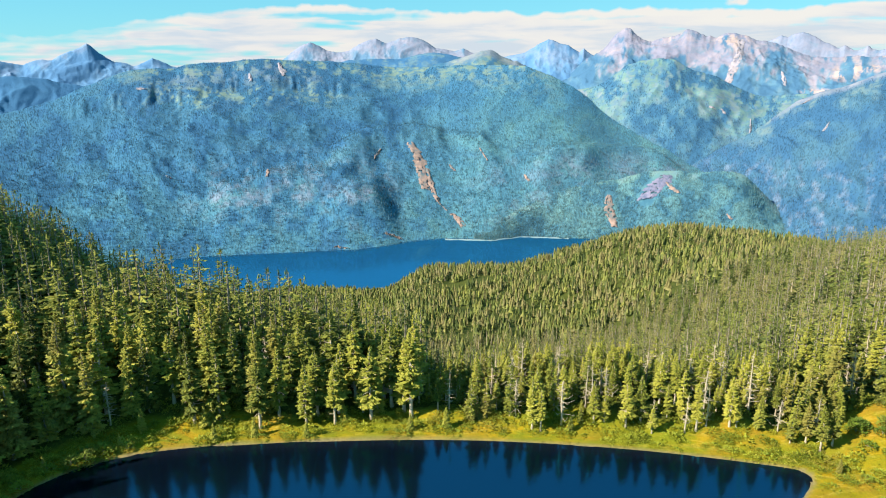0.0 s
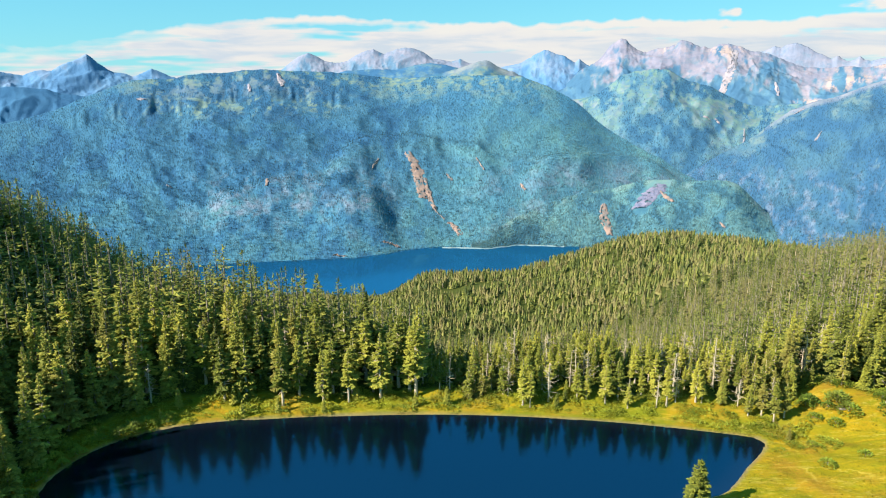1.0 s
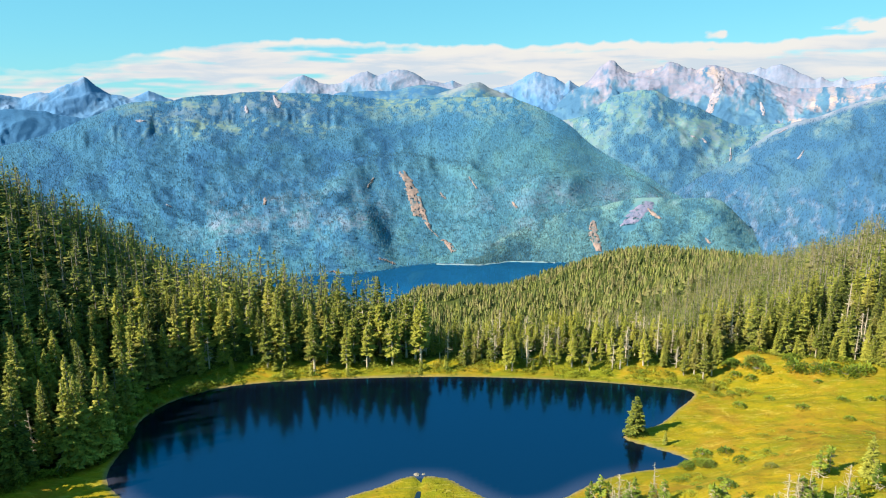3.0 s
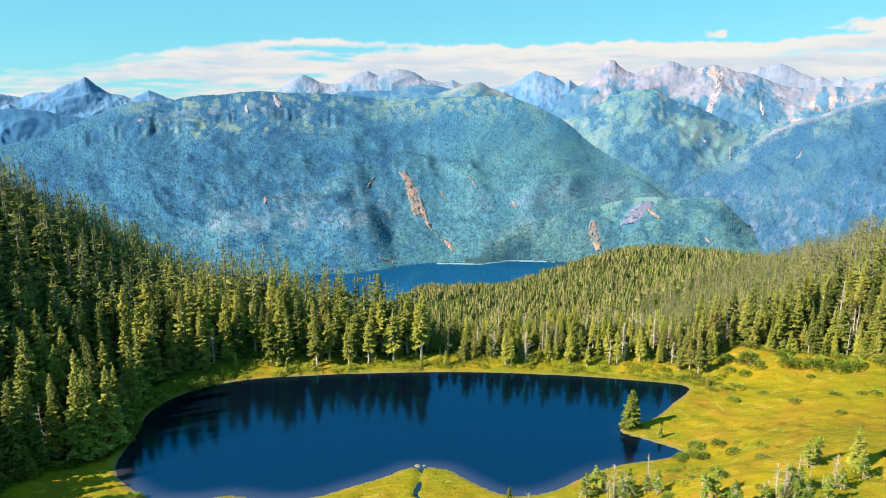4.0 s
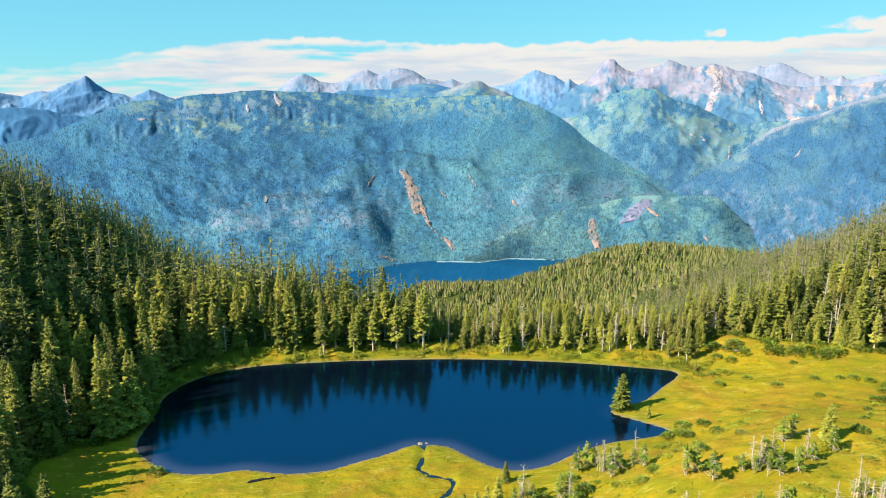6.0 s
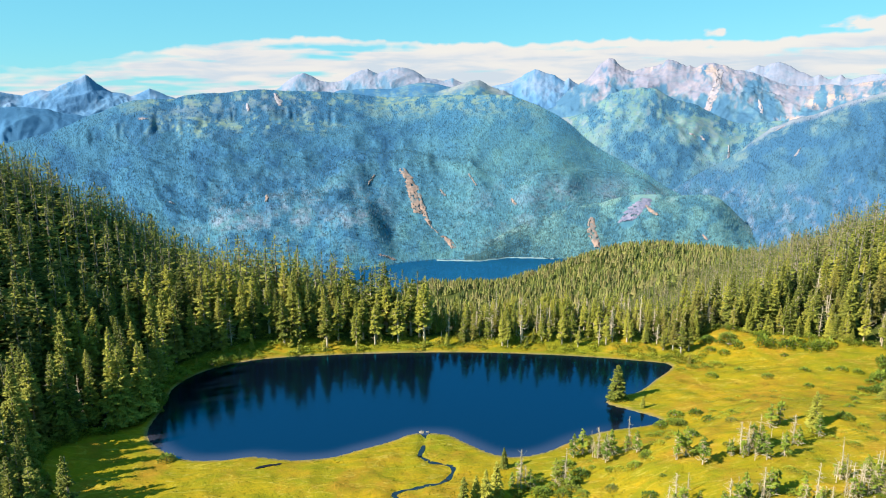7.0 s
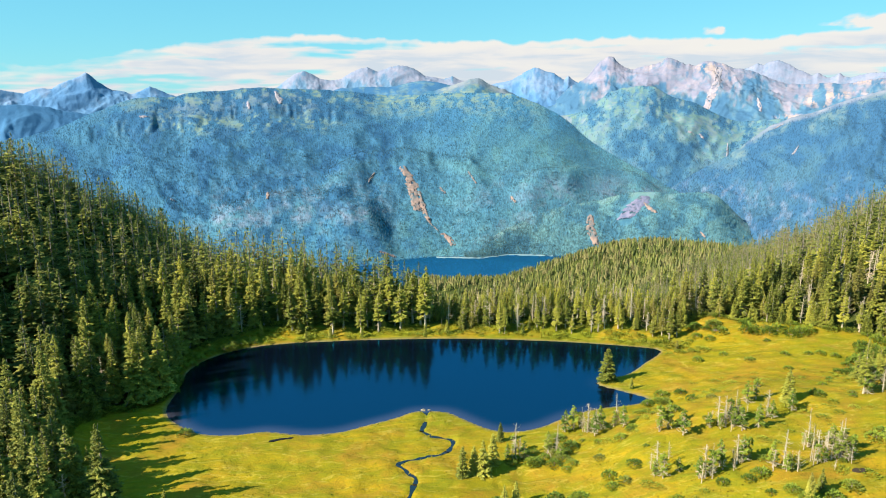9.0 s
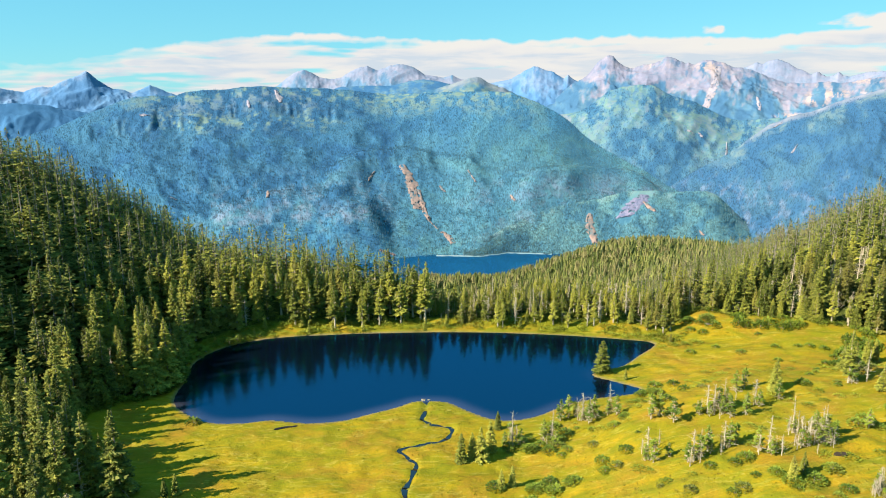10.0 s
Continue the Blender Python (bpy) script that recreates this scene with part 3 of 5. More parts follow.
GREEN = Range([(6.61, -0.0601), (7.93, -0.0485), (9.24, -0.0392), (10.33, -0.0369), (11.40, -0.0293), (12.24, -0.0181), (12.85, -0.0092), (13.89, -0.0026), (15.14, 0.0003), (16.39, -0.0013), (16.90, -0.0072), (17.66, -0.0145), (19.31, -0.0225), (20.14, -0.0304), (21.36, -0.0403), (22.16, -0.0452), (23.32, -0.0449), (24.44, -0.0425), (26.65, -0.0420)], 3800, 3800, [(0, 2950), (30, 2950)], -345, 40, 520.0, 9.0, 0.001)
RIGHT = Range([(17.12, -0.1519), (18.10, -0.1341), (19.67, -0.1126), (21.97, -0.0882), (23.42, -0.0664), (24.48, -0.0510), (25.90, -0.0394), (27.31, -0.0329), (28.65, -0.0218), (29.64, -0.0157), (31.50, -0.0058), (35.52, 0.0045)], 2900, 3300, [(15, 2350), (21, 2250), (24, 1900), (27, 1550), (36, 1450)], -345, 34, 500.0, 13.0, 0.001, bend=0.9)
GRANITE = Range([(6.59, -0.0408), (7.90, -0.0263), (8.98, -0.0142), (10.04, 0.0000), (10.89, 0.0074), (11.51, 0.0184), (12.03, 0.0315), (12.36, 0.0344), (12.73, 0.0387), (13.19, 0.0371), (13.59, 0.0290), (14.03, 0.0231), (14.66, 0.0208), (15.27, 0.0250), (16.08, 0.0270), (16.76, 0.0311), (17.07, 0.0353), (17.39, 0.0360), (17.90, 0.0301), (18.92, 0.0249), (19.69, 0.0296), (20.27, 0.0302), (21.06, 0.0264), (21.85, 0.0214), (22.63, 0.0191), (23.40, 0.0148), (24.17, 0.0091), (25.31, 0.0020), (26.41, 0.0006), (27.46, 0.0018), (29.19, 0.0022), (30.51, 0.0060), (31.41, 0.0078), (33.97, 0.0110)], 4500, 4500, [(0, 3900), (36, 3900)], -150, 34, 280.0, 21.0, 0.002, fall=1.1, even=2.2)
BEHIND = Range([(21.54, 0.0067), (22.24, 0.0199), (22.80, 0.0225), (23.26, 0.0272), (23.72, 0.0250), (24.15, 0.0283), (24.62, 0.0302), (25.10, 0.0280), (25.48, 0.0245), (25.95, 0.0183), (26.69, 0.0134), (26.98, 0.0120), (27.24, 0.0159), (27.58, 0.0118), (28.05, 0.0084), (28.32, 0.0103), (28.57, 0.0143), (28.87, 0.0102), (29.29, 0.0082), (29.81, 0.0113), (30.46, 0.0138), (31.37, 0.0149), (33.93, 0.0173)], 4720, 4720, [(0, 4400), (36, 4400)], -60, 18, 240.0, 25.0, 0.002, fall=1.1, even=2.2)
CENTRE = Range([(3.44, 0.0014), (4.33, 0.0051), (5.43, 0.0087), (6.08, 0.0154), (6.74, 0.0221), (7.17, 0.0257), (7.48, 0.0250), (8.05, 0.0204), (8.71, 0.0173), (9.50, 0.0083), (9.80, 0.0135), (10.24, 0.0075), (11.12, -0.0008), (12.22, -0.0106)], 4650, 4650, [(0, 4250), (20, 4250)], -100, 28, 220.0, 31.0, 0.001, fall=1.0, even=2.0)
MIDDLE = Range([(-13.72, -0.0045), (-12.86, 0.0006), (-12.19, 0.0102), (-11.53, 0.0175), (-11.01, 0.0212), (-10.62, 0.0219), (-10.24, 0.0190), (-9.61, 0.0123), (-8.75, 0.0100), (-7.87, 0.0114), (-7.42, 0.0174), (-6.98, 0.0218), (-6.44, 0.0255), (-5.87, 0.0270), (-5.44, 0.0232), (-5.09, 0.0210), (-4.64, 0.0239), (-4.11, 0.0277), (-3.53, 0.0291), (-2.78, 0.0283), (-2.25, 0.0253), (-1.81, 0.0200), (-1.37, 0.0154), (-0.57, 0.0131), (0.10, 0.0115), (0.77, 0.0137), (1.43, 0.0091), (2.55, 0.0045), (4.33, 0.0013)], 4600, 4600, [(-20, 4150), (20, 4150)], -100, 26, 200.0, 37.0, 0.001, fall=1.0, even=2.0)
LEFT = Range([(-35.11, 0.0044), (-31.40, 0.0003), (-30.76, -0.0024), (-30.05, -0.0045), (-29.48, 0.0001), (-28.89, 0.0014), (-28.31, 0.0006), (-27.82, 0.0066), (-27.34, 0.0100), (-26.98, 0.0113), (-26.64, 0.0147), (-26.29, 0.0187), (-26.07, 0.0208), (-25.80, 0.0167), (-25.41, 0.0093), (-24.97, 0.0037), (-24.45, -0.0018), (-23.89, -0.0019), (-23.28, -0.0069), (-22.89, -0.0048), (-22.37, 0.0001), (-21.97, 0.0035), (-21.49, -0.0007), (-20.67, -0.0072), (-19.52, -0.0146)], 4650, 4650, [(-36, 4250), (0, 4250)], -160, 34, 240.0, 43.0, 0.001, fall=1.0, even=2.0)
DARK = Range([(-35.29, -0.0180), (-31.53, -0.0179), (-30.54, -0.0176), (-29.54, -0.0192), (-28.52, -0.0215), (-27.78, -0.0258), (-26.45, -0.0297), (-25.19, -0.0330), (-22.41, -0.0426)], 3650, 3650, [(-36, 3050), (0, 3050)], -200, 34, 380.0, 47.0, 0.001)
BLUE = Range([(-9.89, -0.0109), (-8.12, -0.0013), (-6.35, 0.0008), (-4.14, 0.0006), (-2.35, 0.0072), (-1.46, 0.0086), (-0.35, 0.0063), (0.76, 0.0016), (2.55, -0.0061)], 3700, 3700, [(-20, 3250), (20, 3250)], -20, 16, 300.0, 57.0, 0.0006)
BALD = Range([(-6.39, -0.0205), (-3.71, -0.0132), (-1.92, -0.0080), (-0.58, -0.0043), (0.54, 0.0009), (1.43, 0.0061), (2.19, 0.0106), (2.77, 0.0120), (3.35, 0.0074), (3.88, 0.0013), (4.78, -0.0033), (5.45, -0.0079), (6.57, -0.0217), (7.92, -0.0408)], 3500, 3500, [(-20, 3080), (20, 3080)], -20, 14, 240.0, 53.0, 0.001)


def above(line, bearing, rise, wide):
    """1 on a crest line, falling off below and above it."""
    line = np.array(line)
    gap = rise - np.interp(bearing, line[:, 0], line[:, 1])
    ends = soft(line[0, 0] - 1, line[0, 0] + 1.5, bearing) * soft(line[-1, 0] + 1, line[-1, 0] - 1.5, bearing)
    return np.exp(-(gap / wide) ** 2) * ends


def main_cover(rng, b, v, e):
    n, n2 = fbm(b * 0.9, e * 55, 5, 0.6), fbm(b * 2.1 + 4, e * 120, 5, 0.65)
    depth = rng.ends(b)[0] - e
    plateau = soft(0.040 + 0.02 * n, 0.002, depth) * soft(-27, -20, b) * soft(9.5, 5, b)
    heath = plateau * soft(-0.02, 0.22, n2 + 0.55 * n + 0.20 * soft(-9, -3, b))
    bench = np.exp(-((e + 0.045 + 0.012 * n) / 0.014) ** 2) * soft(-26, -20, b) * soft(-6, -11, b)
    heath = np.maximum(heath, bench * soft(0.02, 0.16, n2))
    dead = np.exp(-((e + 0.155 + 0.05 * n) / 0.035) ** 2) * soft(-22, -16, b) * soft(-2, -8, b) + 0.5 * np.exp(-((e + 0.18) / 0.05) ** 2) * soft(0, 3, b)
    dead = 0.8 * dead * soft(-0.08, 0.18, n) + 0.5 * above(GREY, b, e + 0.012, 0.016) + 0.3 * above(LOWER, b, e, 0.012)
    fresh = 0.6 * soft(-10, 4, b) * soft(-0.04, -0.09, e) + 0.6 * above(ARCH, b, e, 0.007) + 0.5 * above(LOWER, b, e, 0.006) + 0.4 * soft(0.0, 0.25, n)
    # The escarpment's gully shade is put into the colour; upper slope darker too.
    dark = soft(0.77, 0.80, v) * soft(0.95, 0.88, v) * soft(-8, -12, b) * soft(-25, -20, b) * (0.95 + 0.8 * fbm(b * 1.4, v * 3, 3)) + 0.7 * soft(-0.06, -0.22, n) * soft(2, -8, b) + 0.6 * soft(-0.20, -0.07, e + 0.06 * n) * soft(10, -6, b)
    rock = soft(0.05, 0.2, n2) * soft(0.80, 0.84, v) * soft(0.97, 0.93, v) * soft(-8, -12, b) * soft(-24, -19, b) * 0.35
    return {"heath": heath, "dead": dead, "fresh": fresh, "dark": dark, "rock": rock}


def foot_cover(rng, b, v, e):
    n = fbm(b * 0.9 + 9, e * 60, 5, 0.6)
    top = soft(0.012, 0.002, rng.ends(b)[0] - e)
    return {"heath": 0.5 * top * soft(0, 0.2, n), "dead": 0.5 * top * soft(-0.1, 0.2, n), "fresh": 0.35 + 0.7 * top + 0.8 * n, "dark": soft(-0.08, -0.25, n) * 0.8, "rock": 0 * n}


def green_cover(rng, b, v, e):
    n, n2 = fbm(b * 0.8 + 3, e * 45, 5, 0.6), fbm(b * 2.4 + 4, e * 90, 5, 0.65)
    depth = rng.ends(b)[0] - e
    heath = soft(0.085 + 0.08 * n, 0.015, depth) * soft(-0.16, 0.10, n2 + 0.5 * n) + soft(11.2, 9.6, b) * soft(-0.075, -0.055, e)
    return {"heath": heath, "dead": 0.25 * soft(0, 0.3, n), "fresh": 0.3 + n, "dark": soft(-0.02, -0.2, n) * 0.9, "rock": 0.4 * heath * soft(0.15, 0.35, n2)}


def valley_cover(rng, b, v, e):
    n, n2 = fbm(b * 0.8 + 13, e * 45, 5, 0.6), fbm(b * 2.2 + 14, e * 80, 5, 0.65)
    depth = rng.ends(b)[0] - e
    heath = soft(0.035 + 0.05 * n, 0.0, depth) * soft(20, 23, b) * soft(-0.12, 0.12, n2)
    return {"heath": heath, "dead": soft(0.02, 0.3, n2) * soft(-0.10, -0.15, e) * 0.7, "fresh": 0.25 + n, "dark": soft(0, -0.2, n) * 0.8, "rock": soft(0.008, 0.0, depth) * soft(22, 25, b)}


def crag_cover(line, wide, tan=()):
    """Bare rock above the line of that rise, heath and forest below."""
    def cover(rng, b, v, e):
        n, n2 = fbm(b * 0.9 + rng.seed, e * 40, 5, 0.6), fbm(b * 2.6 + rng.seed, e * 70, 5, 0.65)
        up = e - line + 0.06 * n + 0.02 * n2
        pale = sum((np.exp(-((b - tb) / tw) ** 2 - ((e - te) / th) ** 2) for tb, te, tw, th in tan), 0 * n) * soft(-0.15, 0.1, n2)
        return {"tan": pale, "rock": np.maximum(soft(-wide, wide, up), soft(0.2, 0.5, pale)), "heath": soft(-0.03, 0.0, up) * soft(-0.2, 0.1, n2) * 0.6, "dead": 0 * n, "fresh": 0.3 + n, "dark": soft(0, -0.25, n)}
    return cover


def dry_cover(rng, b, v, e):
    n2 = fbm(b * 2.2 + 6, e * 160, 5, 0.65)
    depth = rng.ends(b)[0] - e
    return {"heath": soft(-0.2, 0.1, n2) * soft(0.05, 0.01, depth), "dead": 0 * b, "fresh": 0.3 + n2, "dark": soft(0.1, -0.2, n2) * 0.7, "rock": soft(0.012, 0.002, depth) * soft(-1, 1, b) * 0.8}


TAN_CLIFFS = ((27.72, -0.0124, 0.78, 0.0120), (27.24, -0.0199, 0.73, 0.0064), (19.91, 0.0225, 1.01, 0.0064), (20.72, 0.0174, 0.46, 0.0160), (15.88, 0.0256, 1.01, 0.0064), (30.19, 0.0041, 1.38, 0.0048), (25.72, -0.0387, 1.01, 0.0040), (29.28, -0.0117, 1.38, 0.0040))
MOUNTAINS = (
    ("forested_mountain", MAIN, MOUNTAIN, 620, 190, main_cover, "broad forested mountain rising from the fjord, hazed blue-green"),
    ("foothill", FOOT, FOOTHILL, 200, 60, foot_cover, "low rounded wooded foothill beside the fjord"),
    ("heath_mountain", GREEN, HEATH, 240, 90, green_cover, "mountain hazed blue-green, with pale alpine meadows near the top"),
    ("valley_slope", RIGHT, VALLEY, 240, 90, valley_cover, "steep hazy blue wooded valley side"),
    ("granite_range", GRANITE, ROCK, 460, 80, crag_cover(-0.004, 0.012, TAN_CLIFFS), "jagged granite peaks with bare gullies, hazed pale lilac"),
    ("back_peaks", BEHIND, HAZED_PALE_ROCK, 240, 40, crag_cover(-0.03, 0.01), "small peaks behind the granite range, hazed blue-grey"),
    ("pointed_peak", CENTRE, HAZED_BLUE_ROCK, 160, 40, crag_cover(0.010, 0.012), "distant pointed mountain peak, hazed blue"),
    ("domed_peaks", MIDDLE, HAZED_PALE_ROCK, 300, 45, crag_cover(0.0, 0.012), "distant rounded granite peaks, hazed lilac-grey"),
    ("far_peaks", LEFT, HAZED_BLUE_ROCK, 260, 45, crag_cover(0.004, 0.012), "distant hazy blue peaks, one sharply pointed"),
    ("dark_ridge", DARK, HAZED_BLUE_WOODS, 140, 50, main_cover, "long wooded ridge in the distance, hazed dark blue"),
    ("blue_hill", BLUE, HAZED_BLUE_WOODS, 100, 30, main_cover, "hill behind the mountain's plateau, hazed dark blue"),
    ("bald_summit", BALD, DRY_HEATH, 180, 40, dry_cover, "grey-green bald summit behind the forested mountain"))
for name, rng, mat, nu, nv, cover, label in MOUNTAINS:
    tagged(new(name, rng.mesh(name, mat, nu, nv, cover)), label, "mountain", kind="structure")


# ---- bare slides on the mountainside ----
SCARS = []


def slide(rng, path, wide, label, material=SLIDE):
    """A ragged strip of bare earth down the slope. path: (bearing, rise), from its head to its foot; wide: in thousandths of the distance, about."""
    line = smooth_line(path, False, 14)
    n, across = len(line), 9 + 2 * int(wide / 6)
    width = wide * 0.0008
    SCARS.append((rng, line, width))
    verts = np.zeros((n, across, 3))
    span = np.linspace(-1, 1, across)
    for k, (b, e) in enumerate(line):
        v = rng.find(b, e)
        half = 0.62 * width * math.sin(math.pi * (0.08 + 0.80 * k / (n - 1))) ** 0.5
        reach = np.where(span < 0, 1 + 0.8 * fbm(k * 0.23 + wide, 0.5, 3, 0.7), 1 + 0.8 * fbm(k * 0.23 + wide, 9.5, 3, 0.7))
        s = span * half * reach
        x, y, z = rng.at(b + np.degrees(s), np.full(across, v) + 0.006 * fbm(span * 3 + k, span * 0 + wide, 2))
        r = np.hypot(x - LAST_EYE[0], y - LAST_EYE[1])
        verts[k] = np.stack([x - 4 * (x - LAST_EYE[0]) / r, y - 4 * (y - LAST_EYE[1]) / r, z + 1.5 - 2.5 * np.abs(span) ** 4], -1)
    faces = grid_faces(n, across)
    i, j = np.divmod(np.arange(len(faces)), across - 1)
    keep = fbm(i * 0.30 + wide, j * 0.45 + 3.0 * n, 3, 0.6) < 0.24
    me = mesh_from("landslide", verts.reshape(-1, 3), faces[keep], material, True)
    return tagged(new("landslide", me), label, "landslide", "slides on the mountain", "structure")


slide(MAIN, [(-3.23, -0.1084), (-2.92, -0.1212), (-2.52, -0.1374), (-2.31, -0.1536), (-2.00, -0.1733)], 17, "long pinkish bare landslide scar in the forest", SLIDE)
slide(MAIN, [(-1.98, -0.1456), (-1.71, -0.1619), (-1.49, -0.1751), (-1.03, -0.1916)], 8, "narrow branch of the pinkish landslide scar", SLIDE)
slide(MAIN, [(-1.03, -0.1916), (-0.43, -0.2017)], 1.6, "thin bare track below the landslide scar", SLIDE)
slide(FOOT, [(11.87, -0.1759), (11.95, -0.1896), (12.11, -0.2033), (12.42, -0.2178)], 13, "narrow pinkish bare landslide scar on the foothill", SLIDE)
slide(MAIN, [(-0.06, -0.2059), (0.41, -0.2118), (0.88, -0.2235)], 11, "small bare earth slide above the fjord", SLIDE)
slide(MAIN, [(-5.52, -0.1174), (-5.80, -0.1237), (-6.04, -0.1316)], 3.2, "small pale bare patch in the forest", SLIDE)
slide(MAIN, [(-14.02, -0.1402), (-14.05, -0.1497)], 5, "small pale bare patch in the forest", SLIDE)
slide(MAIN, [(-0.27, -0.1393), (0.19, -0.1475)], 4, "small pinkish bare patch in the forest", SLIDE)
slide(MAIN, [(5.49, -0.1522), (5.91, -0.1602)], 4, "small pale bare patch in the forest", SLIDE)
slide(MAIN, [(2.03, -0.1169), (2.68, -0.1330)], 2.2, "thin pale bare streak in the forest", SLIDE)
slide(MAIN, [(-5.28, -0.2313), (-4.44, -0.2358), (-3.98, -0.2394)], 5, "pinkish bare bank above the fjord", SLIDE)
slide(MAIN, [(-9.12, -0.2473), (-8.20, -0.2505)], 8, "pinkish bare bank above the fjord", SLIDE)
slide(MAIN, [(-22.82, -0.0338), (-22.29, -0.0354)], 6, "pale rock outcrop on the shoulder of the mountain", SCREE)
slide(MAIN, [(-12.96, -0.0046), (-12.74, -0.0135), (-12.67, -0.0210)], 8, "pale lilac rock gully in the escarpment", SCREE)
slide(MAIN, [(-15.12, -0.0176), (-15.02, -0.0265)], 4, "pale rock gully in the escarpment", SCREE)
slide(MAIN, [(-21.22, -0.1431), (-20.87, -0.1458)], 3, "small pale bare patch in the forest", SCREE)
slide(FOOT, [(20.33, -0.1926), (20.69, -0.1992)], 3.5, "small pinkish slide on the foothill", SLIDE)
slide(FOOT, [(15.98, -0.1558), (16.43, -0.1626), (16.96, -0.1692)], 7, "pink bare slope beside the dark rock slide", SLIDE)
slide(FOOT, [(16.03, -0.1471), (15.55, -0.1569), (15.02, -0.1659), (14.62, -0.1789)], 26, "dark purple rock slide on the foothill", PURPLE)
slide(GRANITE, [(20.77, 0.0223), (20.68, 0.0068), (20.51, -0.0059), (20.17, -0.0188), (20.10, -0.0304)], 11, "pale scree gully on the granite range", SCREE)
slide(GRANITE, [(23.55, -0.0159), (23.83, -0.0328)], 4, "pale scree streak on the granite range", SCREE)
slide(GREEN, [(21.75, -0.0736), (21.80, -0.0838), (21.76, -0.0942)], 2.4, "pale waterfall gully in the valley side", SCREE)
slide(GREEN, [(18.97, -0.0584), (19.31, -0.0627)], 6, "pale bare rock on the heath mountain", SCREE)
slide(GREEN, [(19.79, -0.0626), (20.06, -0.0684)], 5, "pale bare rock on the heath mountain", SCREE)
slide(RIGHT, [(24.87, -0.0537), (25.32, -0.0479)], 7, "pale bare rock on the valley side", SCREE)
slide(RIGHT, [(26.53, -0.0742), (26.16, -0.0858)], 3, "pale bare streak on the valley side", SCREE)


def beach():
    """The pale shingle along the far side of the fjord."""
    b = np.linspace(-0.6, 9.0, 70)
    verts = []
    for k in (0, 1, 2):
        r = np.interp(b, MAIN.foot[:, 0], MAIN.foot[:, 1]) + (-2.0, 0.6, 2.4)[k] + 5 * fbm(b * 2.0, b * 0 + k, 3)
        a = np.radians(b)
        verts.append(np.stack([LAST_EYE[0] + r * np.sin(a), LAST_EYE[1] + r * np.cos(a), np.full(70, SEA + (0.2, 1.0, 2.2)[k])], -1))
    faces = [(k * 70 + i, k * 70 + i + 1, (k + 1) * 70 + i + 1, (k + 1) * 70 + i) for k in (0, 1) for i in range(69)]
    tagged(new("shingle_beach", mesh_from("shingle_beach", np.concatenate(verts), faces, SHINGLE, True)), "thin pale shingle beach along the fjord", "beach", kind="structure")


SHINGLE = bark_material("shingle", (0.12, 0.18, 0.20), (0.20, 0.25, 0.26))
beach()


# ---- woods too far to count ----
def scatter(templates, x, y, z, spin, wide, tall, pick):
    """Joined copies of small meshes. templates: lists of (corners, triangles)."""
    vs, fs, base = [], [], 0
    for k, (tv, tf) in enumerate(templates):
        m = np.flatnonzero(pick == k)
        if not len(m):
            continue
        c, s = np.cos(spin[m])[:, None], np.sin(spin[m])[:, None]
        px = (tv[:, 0] * c - tv[:, 1] * s) * wide[m][:, None] + x[m][:, None]
        py = (tv[:, 0] * s + tv[:, 1] * c) * wide[m][:, None] + y[m][:, None]
        pz = tv[:, 2] * tall[m][:, None] + z[m][:, None]
        vs.append(np.stack([px, py, pz], -1).reshape(-1, 3))
        fs.append((tf[None] + (np.arange(len(m)) * len(tv))[:, None, None]).reshape(-1, 3) + base)
        base += len(m) * len(tv)
    return np.concatenate(vs), np.concatenate(fs)


def per_corner(values, templates, pick):
    """One value a tree, repeated for its corners in the order of scatter()."""
    return np.concatenate([np.repeat(values[pick == k], len(templates[k][0])) for k in range(len(templates))])


def spike(rs, sides=4):
    """A spruce as it looks from kilometres off: an uneven cone."""
    a = np.arange(sides) * 2 * math.pi / sides
    r = 0.5 * (0.7 + 0.6 * rs.rand(sides))
    v = np.concatenate([np.c_[np.cos(a) * r, np.sin(a) * r, -0.1 + 0.25 * rs.rand(sides)], [[0.05 * rs.randn(), 0.05 * rs.randn(), 1]]])
    return v, np.array([(i, (i + 1) % sides, sides) for i in range(sides)])


def far_woods(name, rng, count, tall, material, seed, label, cover):
    rs = np.random.RandomState(seed)
    b = rng.crest[0, 0] + (rng.crest[-1, 0] - rng.crest[0, 0]) * rs.rand(count)
    v = rs.rand(count)
    x, y, z = rng.at(b, v)
    e = rng.seen(x, y, z)
    grown = cover(rng, b, v, e)
    keep = (rs.rand(count) > 1.1 * np.clip(grown["heath"], 0, 1)) & (rs.rand(count) > grown["rock"]) & (rs.rand(count) > 0.3 * np.clip(grown["dead"], 0, 1)) & (v < 0.995)
    for other, line, width in SCARS:
        if other is rng:
            near = np.full(count, 9.0)
            for lb, le in line[::2]:
                near = np.minimum(near, np.hypot(np.radians(b - lb), e - le))
            keep &= near > width * 0.55
    x, y, z, v = x[keep], y[keep], z[keep], v[keep]
    n = len(x)
    h = tall * (0.55 + 0.75 * rs.rand(n)) * (1 - 0.25 * v)
    templates, pick = [spike(rs) for _ in range(8)], rs.randint(0, 8, n)
    vs, fs = scatter(templates, x, y, z - 1.0, rs.rand(n) * 6.3, h * (0.42 + 0.16 * rs.rand(n)), h, pick)
    me = mesh_from(name, vs, fs, material)
    for key in ("dead", "fresh", "dark"):
        set_value(me, key, per_corner(np.clip(grown[key][keep], 0, 1), templates, pick))
    return tagged(new(name, me), label, "forest", kind="stuff")


